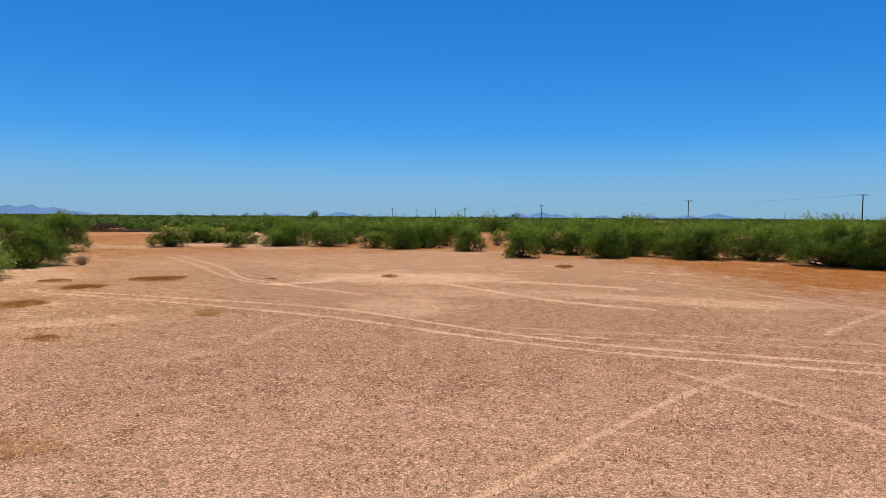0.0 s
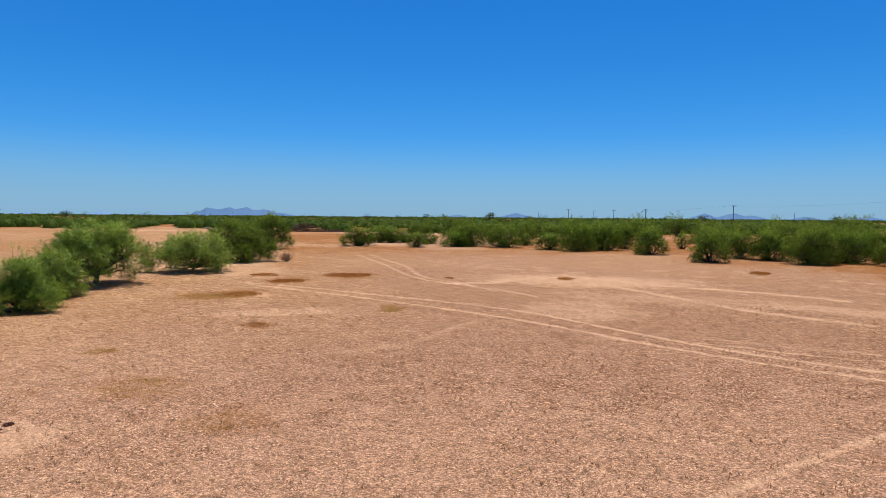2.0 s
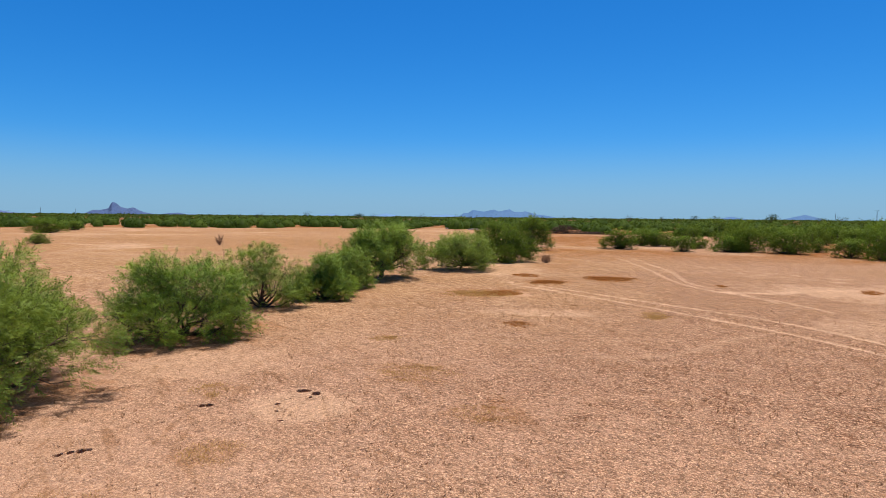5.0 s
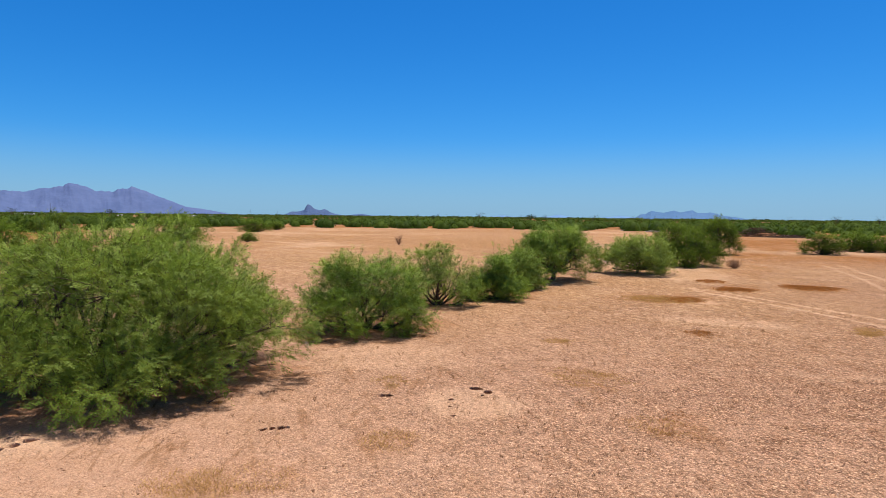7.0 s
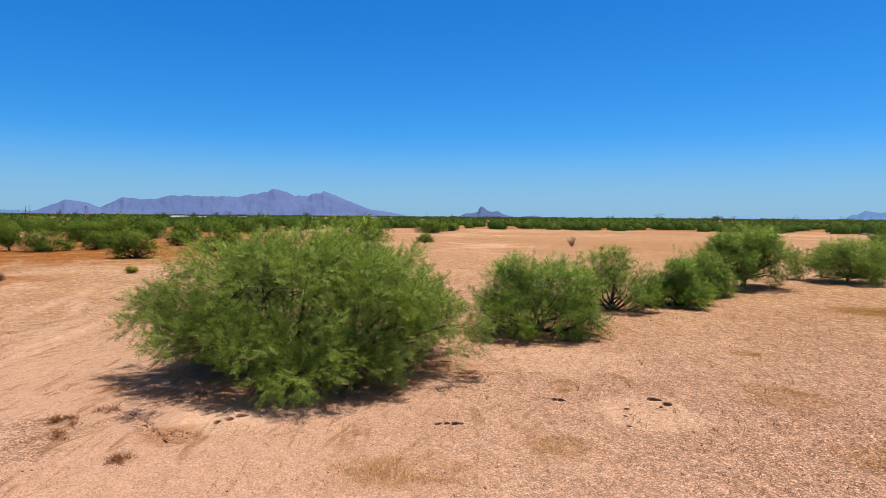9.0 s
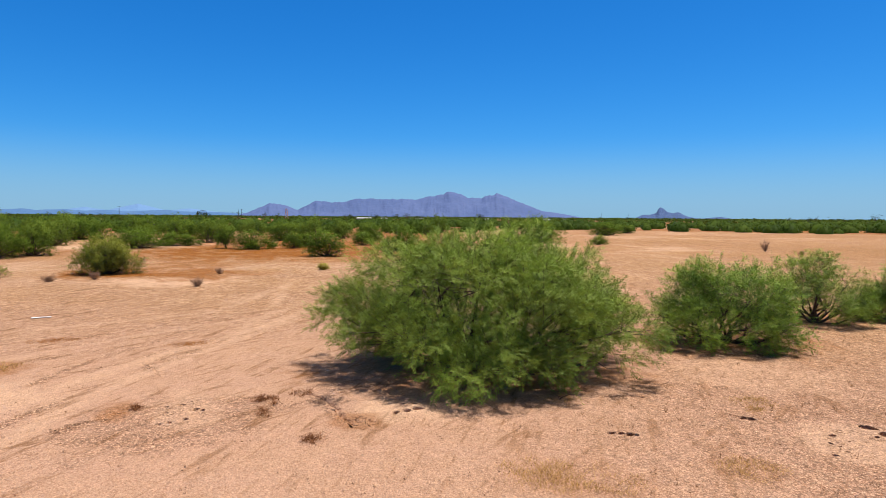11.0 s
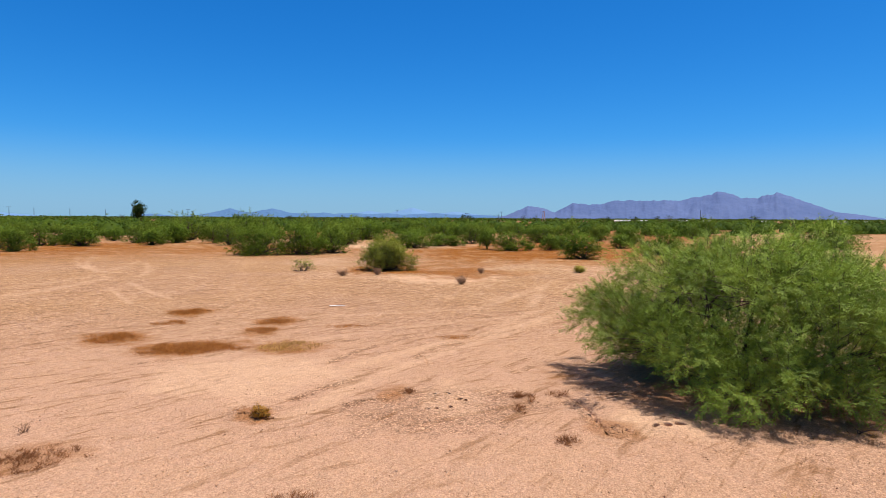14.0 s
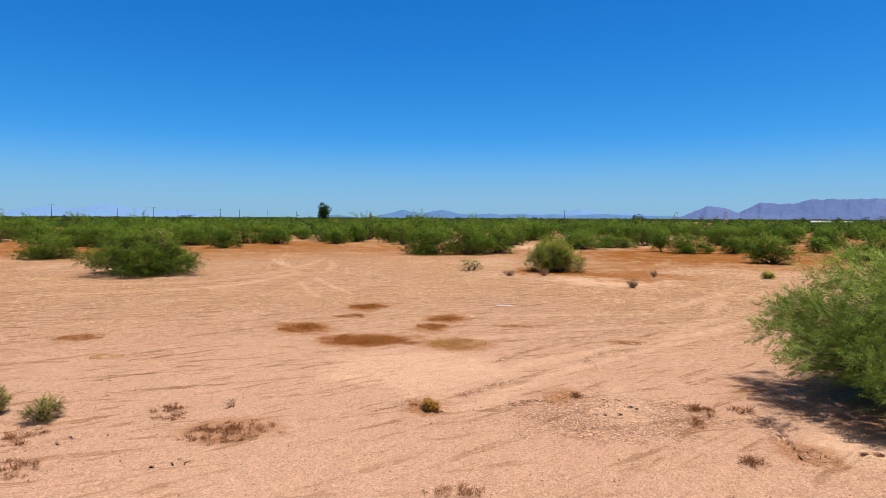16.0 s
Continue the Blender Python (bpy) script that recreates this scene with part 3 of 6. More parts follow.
def stain(x, y, blobs, seed):
    """How strongly the stains cover each place, with ragged edges."""
    out = np.zeros(len(x))
    ragged = value_noise(x * 1.1, y * 1.1, seed) * 0.5 + value_noise(x * 3.7, y * 3.7, seed + 1) * 0.5
    for bx, by, across, along, turn, strength in blobs:
        c, s = math.cos(radians(turn)), math.sin(radians(turn))
        u, v = (x - bx) * c + (y - by) * s, -(x - bx) * s + (y - by) * c
        r = np.sqrt((u / (along * 1.25)) ** 2 + (v / (across * 1.15)) ** 2)
        out = np.maximum(out, strength * np.clip((1.25 - r + (ragged - 0.5) * 1.1) / 0.55, 0, 1))
    return out


PATHS = []


def ground():
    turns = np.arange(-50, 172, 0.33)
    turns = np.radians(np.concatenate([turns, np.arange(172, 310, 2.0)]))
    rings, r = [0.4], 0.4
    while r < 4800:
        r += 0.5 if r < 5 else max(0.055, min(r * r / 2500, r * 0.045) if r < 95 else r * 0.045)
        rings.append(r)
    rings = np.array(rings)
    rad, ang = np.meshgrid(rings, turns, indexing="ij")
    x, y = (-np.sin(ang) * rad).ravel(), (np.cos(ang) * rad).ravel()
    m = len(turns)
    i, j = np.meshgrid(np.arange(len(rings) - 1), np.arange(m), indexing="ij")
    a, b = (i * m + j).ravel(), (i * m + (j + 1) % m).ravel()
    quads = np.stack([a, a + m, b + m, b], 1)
    # finer cloth round the burrows and along the cracks
    under = np.zeros(len(x))                   # how far the coarse sheet dips beneath the fine cloth
    ring = np.array([0.0, 0.3, 0.5, 0.65, 0.78, 0.9, 1.0, 1.12, 1.3, 1.6, 2.1, 2.8])
    spin = np.arange(20) * 2 * np.pi / 20
    xs, ys, qs, base = [x], [y], [], len(x)
    for hx, hy, hr, deep in HOLES:
        out = ring * max(hr, 0.045)
        dip = np.hypot(x - hx, y - hy) < max(hr * 1.5, 0.08)
        under[dip] = np.maximum(under[dip], deep * 2.6 + 0.15)
        xs.append((hx + out[:, None] * np.cos(spin)).ravel()), ys.append((hy + out[:, None] * np.sin(spin)).ravel())
        i, j = np.meshgrid(np.arange(len(ring) - 1), np.arange(20), indexing="ij")
        qs.append(np.stack([i * 20 + j, (i + 1) * 20 + j, (i + 1) * 20 + (j + 1) % 20, i * 20 + (j + 1) % 20], -1).reshape(-1, 4) + base)
        base += len(ring) * 20
    for half, deep, *way in CRACKS:
        line = np.array(way)
        step = np.concatenate([s + (e - s) * np.linspace(0, 1, max(2, int(np.hypot(*(e - s)) / 0.045)))[:, None] for s, e in zip(line, line[1:])])
        step += np.stack([value_noise(step[:, 0] * 7, step[:, 1] * 7, 63) - 0.5, value_noise(step[:, 0] * 7, step[:, 1] * 7, 64) - 0.5], 1) * 0.10
        smooth = np.stack([np.convolve(np.pad(step[:, k], 4, "edge"), np.ones(9) / 9, "valid") for k in (0, 1)], 1)
        along = np.gradient(smooth, axis=0)
        side = np.stack([-along[:, 1], along[:, 0]], 1) / (np.linalg.norm(along, axis=1)[:, None] + 1e-6)
        across = np.array([-0.17, -0.10, -0.06, -0.03, 0.0, 0.03, 0.06, 0.10, 0.17])
        p = step[:, None] + side[:, None] * across[None, :, None]
        for s in step[4:-4]:
            dip = np.hypot(x - s[0], y - s[1]) < 0.085
            under[dip] = np.maximum(under[dip], deep + 0.03)
        xs.append(p[..., 0].ravel()), ys.append(p[..., 1].ravel())
        i, j = np.meshgrid(np.arange(len(step) - 1), np.arange(8), indexing="ij")
        qs.append(np.stack([i * 9 + j, i * 9 + j + 1, (i + 1) * 9 + j + 1, (i + 1) * 9 + j], -1).reshape(-1, 4) + base)
        base += len(step) * 9
        PATHS.append((half, deep, step))
    first = len(x)
    x, y, quads = np.concatenate(xs), np.concatenate(ys), np.concatenate([quads, *qs])
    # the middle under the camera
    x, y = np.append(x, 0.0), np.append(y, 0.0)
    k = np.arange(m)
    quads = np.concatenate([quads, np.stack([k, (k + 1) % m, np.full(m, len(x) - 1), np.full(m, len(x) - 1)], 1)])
    near = np.hypot(x, y) < 110
    pale = np.zeros(len(x))
    px, py = x[near], y[near]
    tracks, litter = np.zeros(len(px)), np.zeros(len(px))
    for width, strength, line in TRACKS:
        lo, hi = line.min(0) - 1.5, line.max(0) + 1.5
        box = np.nonzero((px > lo[0]) & (px < hi[0]) & (py > lo[1]) & (py < hi[1]))[0]
        q = np.stack([px[box], py[box]], 1)
        best = np.full(len(box), 9.0)
        for s, e in zip(line, line[1:]):
            d = e - s
            f = np.clip(((q - s) @ d) / (d @ d + 1e-9), 0, 1)
            best = np.minimum(best, np.hypot(*(q - s - f[:, None] * d).T))
        soft = np.clip((width * 0.85 - best) / (width * 0.55), 0, 1) * strength
        if strength < 0:
            litter[box] = np.maximum(litter[box], -soft * (0.2 + 1.1 * value_noise(q[:, 0] * 1.3, q[:, 1] * 1.3, 12)))
            continue
        tracks[box] = np.maximum(tracks[box], soft * (0.72 + 0.7 * value_noise(q[:, 0] * 0.8, q[:, 1] * 0.8, 11)))
    tracks *= np.where((px < -8) & (py < 12), 0.6, 1.0)
    pale[near] = np.maximum(tracks, stain(px, py, PALE, 21))
    rust = np.zeros(len(x))
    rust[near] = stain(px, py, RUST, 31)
    away = np.hypot(x, y)
    turn = np.degrees(np.arctan2(-x, y))
    broad = value_noise(x * 0.035, y * 0.035, 41) * 0.6 + value_noise(x * 0.14, y * 0.14, 42) * 0.4
    # under the scrub the litter lies everywhere
    scrub = np.clip((away - 60) / 22, 0, 1) * np.clip((broad - 0.30) / 0.16, 0, 1)
    rust = np.maximum(rust, 0.8 * scrub * np.where((turn > 30) & (turn < 84) & (away < 215), 0.25, 1.0))
    field = np.interp(turn, [-180, -60, 28, 46, 62, 80, 105, 165, 180], [0.5, 1.0, 1.0, 0.88, 0.70, 0.38, 0.22, 0.22, 0.5])
    field = np.maximum(field, np.interp(away, [14, 32], [0.0, 0.72]) * np.interp(turn, [-180, 80, 100, 180], [0.0, 0.0, 1.0, 1.0]))
    chaff = field * np.clip(0.55 + 0.9 * (broad - 0.25), 0.3, 1.0) * np.interp(away, [0, 9, 15, 24, 60, 90, 200], [0.52, 0.58, 0.76, 1.15, 1.3, 1.1, 0.6])
    chaff[near] = np.maximum(chaff[near], stain(px, py, DARK, 35))
    chaff = chaff * (1 - 0.95 * np.clip(pale, 0, 1))
    chaff[near] = np.maximum(chaff[near], np.clip(litter, 0, 1))
    # where brown strips and bare strips take turns
    strip = np.interp(away, [16, 34, 60, 140, 300], [0.0, 0.7, 1.0, 1.0, 0.5]) * np.interp(turn, [-180, 18, 34, 95, 118, 165, 180], [0.3, 0.3, 1.0, 1.0, 0.7, 0.7, 0.3])
    far = np.interp(away, [35, 70], [0.0, 1.0]) * np.interp(turn, [-180, 22, 32, 165, 180], [0.3, 0.3, 1.0, 1.0, 0.3])
    # litter drawn out along the old wheel ways
    lines = np.interp(away, [8, 13, 50, 90], [0.25, 1.0, 1.0, 0.3]) * np.interp(turn, [-180, -60, 50, 78, 165, 180], [0.0, 0.6, 0.6, 1.0, 1.0, 0.0])
    z = lie(x, y)
    fine = np.clip((60 - away) / 40, 0, 1)
    z += fine * (value_noise(x * 2.3, y * 2.3, 51) - 0.5) * 0.030 + fine * (value_noise(x * 7.0, y * 7.0, 52) - 0.5) * 0.022
    z[near] -= tracks * 0.025
    z[first:-1] += 0.004
    z[:first] -= under
    sx, sy = -0.30, 0.45                       # the way the burrows slant into the ground
    for half, deep, step in PATHS:
        lo, hi = step.min(0) - 0.3, step.max(0) + 0.3
        box = np.nonzero((x > lo[0]) & (x < hi[0]) & (y > lo[1]) & (y < hi[1]))[0]
        best = np.full(len(box), 9.0)
        for p in step:
            best = np.minimum(best, np.hypot(x[box] - p[0], y[box] - p[1]))
        wide = half * (0.4 + 1.2 * value_noise(x[box] * 6, y[box] * 6, 65))
        z[box] += 0.02 * np.clip(1 - best / 0.16, 0, 1) - deep * np.clip((wide * 1.3 - best) / (wide * 0.7), 0, 1)
    for hx, hy, hr, deep in HOLES:
        d = np.hypot(x - hx, y - hy)
        box = np.nonzero(d < hr * 6 + 0.1)[0]
        d = d[box]
        wob = 1 + 0.5 * (value_noise(x[box] * 9, y[box] * 9, 61) - 0.5)
        rim = np.clip(1 - d / (hr * 5), 0, 1)
        z[box] += 0.45 * hr * rim * rim
        sink = np.clip((hr * 1.08 * wob - d) / (hr * 0.42), 0, 1)
        z[box] -= sink * deep * 2.6
        x[box] += sink * deep * 2.6 * sx
        y[box] += sink * deep * 2.6 * sy
    me = mesh_of("ground", np.stack([x, y, z], 1), quads, SOIL, True)
    for name, values in (("pale", pale), ("rust", rust), ("chaff", chaff), ("strip", strip), ("lines", lines), ("far", far)):
        me.attributes.new(name, "FLOAT", "POINT").data.foreach_set("value", values.astype(np.float32))
    return tagged(new("ground", me), "pink desert sand and old field with brown chaff and pale wheel tracks", "ground", kind="structure")


ground()


# ---- mountains on the horizon ----
def mountain_range(label, peaks, away, material, seed, rough=0.12, joined=False, jag=0.0):
    """Rock ridges as a strip of land with spurs and gullies; peaks: turn, height in degrees, half-width, sharpness."""
    lo, hi = min(p[0] - p[2] * 1.6 for p in peaks), max(p[0] + p[2] * 1.6 for p in peaks)
    turns, rows = np.arange(lo, hi, 0.06), np.linspace(-1, 1, 17)
    ang, row = np.meshgrid(turns, rows, indexing="ij")
    crest = np.zeros(ang.shape)
    for turn, height, half, sharp in peaks:
        u = np.clip(1 - np.abs(ang - turn) / (half * 1.5), 0, 1)
        crest = np.maximum(crest, height * u ** sharp)
    if joined:
        crest *= 0
        order = sorted(peaks)
        line = np.interp(ang, [lo, *(p[0] for p in order), hi], [0, *(p[1] for p in order), 0])
        crest = np.maximum(crest, line)
    crest = crest * (1 + 0.5 * rough - min(rough / 0.12, 0.85) * sum(a * np.exp(-(row * k) ** 2) * value_noise(ang * f, ang * 0 + 0.5, seed + 9) for f, a, k in ((1.1, 0.10, 1.0), (3.1, 0.08, 3.0), (8.0, 0.05, 5.0)))) - np.exp(-(row / 0.22) ** 2) * jag * (np.abs(value_noise(ang * 2.6, ang * 0 + 0.5, seed + 19) - 0.5) + 0.5 * value_noise(ang * 5.3, ang * 0 + 0.5, seed + 29))
    broken = sum((np.abs(value_noise(ang * f + row * 0.9 * f + seed, row * 3.4 * f ** 0.8 - ang * 0.6 * f + seed, seed) - 0.5) * 2) * a for f, a in ((0.7, 0.55), (1.7, 0.32), (3.6, 0.13)))
    height = crest * (1 - np.abs(row) ** 1.3) * (1 - rough * 3.0 * broken * (0.12 + np.abs(row)))
    dist = away + row * away * 0.10
    z = np.tan(np.radians(height)) * away - 6 * np.abs(row)
    a = np.radians(ang)
    verts = np.stack([-np.sin(a) * dist, np.cos(a) * dist, z], -1).reshape(-1, 3)
    n = len(rows)
    i, j = np.meshgrid(np.arange(len(turns) - 1), np.arange(n - 1), indexing="ij")
    k = (i * n + j).ravel()
    ob = new("mountain_range", mesh_of("mountain_range", verts, np.stack([k, k + n, k + n + 1, k + 1], 1), material, True))
    return tagged(ob, label, "mountains", kind="structure")


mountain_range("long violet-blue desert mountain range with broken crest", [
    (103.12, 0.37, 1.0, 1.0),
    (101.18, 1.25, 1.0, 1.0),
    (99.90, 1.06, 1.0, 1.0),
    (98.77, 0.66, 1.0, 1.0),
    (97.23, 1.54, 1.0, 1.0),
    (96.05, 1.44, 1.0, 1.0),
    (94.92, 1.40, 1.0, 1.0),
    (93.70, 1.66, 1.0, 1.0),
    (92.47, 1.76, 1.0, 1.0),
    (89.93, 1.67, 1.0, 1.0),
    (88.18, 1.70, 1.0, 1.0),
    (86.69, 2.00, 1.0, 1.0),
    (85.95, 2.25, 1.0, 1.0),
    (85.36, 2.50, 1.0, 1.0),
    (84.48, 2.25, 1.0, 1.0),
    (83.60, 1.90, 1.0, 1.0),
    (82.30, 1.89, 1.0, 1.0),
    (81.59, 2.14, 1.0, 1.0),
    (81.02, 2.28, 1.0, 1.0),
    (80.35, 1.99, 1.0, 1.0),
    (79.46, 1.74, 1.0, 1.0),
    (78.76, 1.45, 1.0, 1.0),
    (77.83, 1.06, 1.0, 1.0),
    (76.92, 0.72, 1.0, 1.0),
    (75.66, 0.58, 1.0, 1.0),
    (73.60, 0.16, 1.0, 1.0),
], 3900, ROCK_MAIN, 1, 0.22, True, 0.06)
mountain_range("blue desert peak with a rock spire on top", [
    (69.17, -0.05, 1.0, 1.0),
    (68.20, 0.41, 1.0, 1.0),
    (67.71, 0.39, 1.0, 1.0),
    (67.13, 0.55, 1.0, 1.0),
    (66.98, 0.87, 1.0, 1.0),
    (66.85, 1.05, 1.0, 1.0),
    (66.68, 1.03, 1.0, 1.0),
    (66.49, 0.91, 1.0, 1.0),
    (66.24, 0.68, 1.0, 1.0),
    (65.75, 0.54, 1.0, 1.0),
    (65.40, 0.64, 1.0, 1.0),
    (65.20, 0.60, 1.0, 1.0),
    (64.90, 0.40, 1.0, 1.0),
    (64.50, 0.25, 1.0, 1.0),
    (64.00, 0.15, 1.0, 1.0),
    (63.50, 0.08, 1.0, 1.0),
    (62.75, 0.19, 1.0, 1.0),
    (61.99, 0.25, 1.0, 1.0),
    (61.48, 0.16, 1.0, 1.0),
    (60.87, 0.01, 1.0, 1.0),
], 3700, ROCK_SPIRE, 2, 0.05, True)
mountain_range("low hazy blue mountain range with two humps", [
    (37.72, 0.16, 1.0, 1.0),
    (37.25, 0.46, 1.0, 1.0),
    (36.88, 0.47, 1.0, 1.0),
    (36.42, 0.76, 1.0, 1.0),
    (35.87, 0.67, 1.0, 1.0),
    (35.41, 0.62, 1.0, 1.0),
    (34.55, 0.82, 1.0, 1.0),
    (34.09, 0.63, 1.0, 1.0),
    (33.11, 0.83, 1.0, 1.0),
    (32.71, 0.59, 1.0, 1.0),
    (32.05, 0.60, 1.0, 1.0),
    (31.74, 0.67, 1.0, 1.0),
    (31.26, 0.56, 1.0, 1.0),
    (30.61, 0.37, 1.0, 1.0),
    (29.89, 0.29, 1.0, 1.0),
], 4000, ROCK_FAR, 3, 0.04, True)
mountain_range("scattered low blue hills along the horizon", [
    (9.30, 0.53, 1.3, 1.0),
    (-6.68, 0.60, 1.0, 1.0),
    (-8.95, 0.61, 1.4, 1.0),
    (-10.20, 0.46, 1.2, 1.0),
    (-14.13, 0.34, 1.2, 1.0),
    (-18.16, 0.36, 1.3, 1.0),
    (-23.53, 0.57, 1.5, 1.0),
    (-21.12, 0.37, 1.5, 1.0),
    (-25.25, 0.25, 1.5, 1.0),
    (14.56, 0.34, 1.2, 1.0),
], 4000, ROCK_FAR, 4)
mountain_range("low rounded blue hills along the horizon", [
    (133.85, 0.34, 1.0, 1.0),
    (131.46, 0.12, 1.0, 1.0),
    (129.84, 0.30, 1.0, 1.0),
    (128.91, 0.49, 1.0, 1.0),
    (127.50, 0.86, 1.0, 1.0),
    (126.42, 0.56, 1.0, 1.0),
    (125.83, 0.48, 1.0, 1.0),
    (124.82, 0.72, 1.0, 1.0),
    (124.13, 0.87, 1.0, 1.0),
    (123.39, 0.74, 1.0, 1.0),
    (122.35, 0.47, 1.0, 1.0),
    (120.85, 0.44, 1.0, 1.0),
    (119.54, 0.55, 1.0, 1.0),
    (118.66, 0.42, 1.0, 1.0),
    (116.85, 0.53, 1.0, 1.0),
    (115.47, 0.40, 1.0, 1.0),
    (113.83, 0.51, 1.0, 1.0),
    (112.64, 0.37, 1.0, 1.0),
    (109.48, 0.55, 1.0, 1.0),
    (108.25, 0.41, 1.0, 1.0),
    (104.74, 0.38, 1.0, 1.0),
    (103.12, 0.19, 1.0, 1.0),
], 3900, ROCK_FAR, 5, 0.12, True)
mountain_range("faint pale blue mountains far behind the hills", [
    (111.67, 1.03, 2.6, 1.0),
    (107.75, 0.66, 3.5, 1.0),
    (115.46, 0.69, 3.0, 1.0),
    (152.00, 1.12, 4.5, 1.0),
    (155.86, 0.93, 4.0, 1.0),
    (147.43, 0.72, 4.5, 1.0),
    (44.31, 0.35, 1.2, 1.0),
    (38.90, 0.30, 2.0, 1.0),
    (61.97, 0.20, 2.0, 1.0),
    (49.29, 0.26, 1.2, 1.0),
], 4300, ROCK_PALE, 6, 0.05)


# ---- mesquite trees and bushes ----
def spray(rng, count, length, blade, width, simple=False):
    """One twig's feather of leaflets along +x, each a folded lozenge."""
    v, q = [], []
    for i in range(count):
        at = np.array([length * (0.12 + 0.88 * i / count), 0, rng.normal(0, 0.01) * length])
        side = 1 if i % 2 else -1
        way = np.array([rng.uniform(0.35, 0.9), side * rng.uniform(0.6, 1.0), rng.uniform(-0.45, 0.35)])
        way /= np.linalg.norm(way)
        wide = np.cross(way, [rng.normal(0, 0.3), rng.normal(0, 0.3), 1.0])
        wide *= width / np.linalg.norm(wide) / 2
        l = blade * rng.uniform(0.7, 1.2)
        if simple:
            q.append([len(v), len(v) + 1, len(v) + 2, len(v) + 2])
            v += [at - wide * 0.7, at + way * l * 0.5 + wide * 1.3, at + way * l]
            continue
        q.append([len(v), len(v) + 1, len(v) + 2, len(v) + 3])
        v += [at, at + way * l * 0.45 + wide, at + way * l + [0, 0, -0.12 * l], at + way * l * 0.45 - wide]
    return np.array(v), np.array(q)


def strew(rng, sprays, at, way, size):
    """Sprays turned along their ways, as arrays of points and faces, and the spray that each point belongs to."""
    way = way / (np.linalg.norm(way, axis=1)[:, None] + 1e-9)
    side = np.cross(way, rng.normal(0, 1, way.shape) * [0.5, 0.5, 0.5] + [0, 0, 1.0])
    side /= np.linalg.norm(side, axis=1)[:, None] + 1e-9
    up = np.cross(way, side)
    which = rng.integers(0, len(sprays), len(at))
    vs, qs, source, base = [], [], [], 0
    for k, (v, q) in enumerate(sprays):
        m = which == k
        n = int(m.sum())
        if not n:
            continue
        p = at[m][:, None] + size[m][:, None, None] * (v[None, :, :1] * way[m][:, None] + v[None, :, 1:2] * side[m][:, None] + v[None, :, 2:] * up[m][:, None])
        vs.append(p.reshape(-1, 3))
        source.append(np.repeat(np.nonzero(m)[0], len(v)))
        qs.append((q[None] + (np.arange(n) * len(v))[:, None, None] + base).reshape(-1, 4))
        base += n * len(v)
    return np.concatenate(vs), np.concatenate(qs), np.concatenate(source)


def foliage(name, v, q, out, soft, material):
    """Leaves that catch the light as the mound they belong to does: their normals lean to the mound's own, by the share soft."""
    face = np.cross(v[q[:, 1]] - v[q[:, 0]], v[q[:, 2]] - v[q[:, 0]])
    face /= np.linalg.norm(face, axis=1)[:, None] + 1e-12
    away = np.sum(face * out[q[:, 0]], 1) < 0
    q, face = q.copy(), np.where(away[:, None], -face, face)
    three = q[:, 2] == q[:, 3]
    q[away & three] = q[away & three][:, [0, 2, 1, 1]]
    q[away & ~three] = q[away & ~three][:, ::-1]
    normal = out * soft
    for k in range(4):
        normal[q[:, k]] += face * (1 - soft) * (0.5 if k > 1 else 1.0)
    normal /= np.linalg.norm(normal, axis=1)[:, None] + 1e-9
    me = mesh_of(name, v, q, material, True)
    me.normals_split_custom_set_from_vertices(normal)
    return me


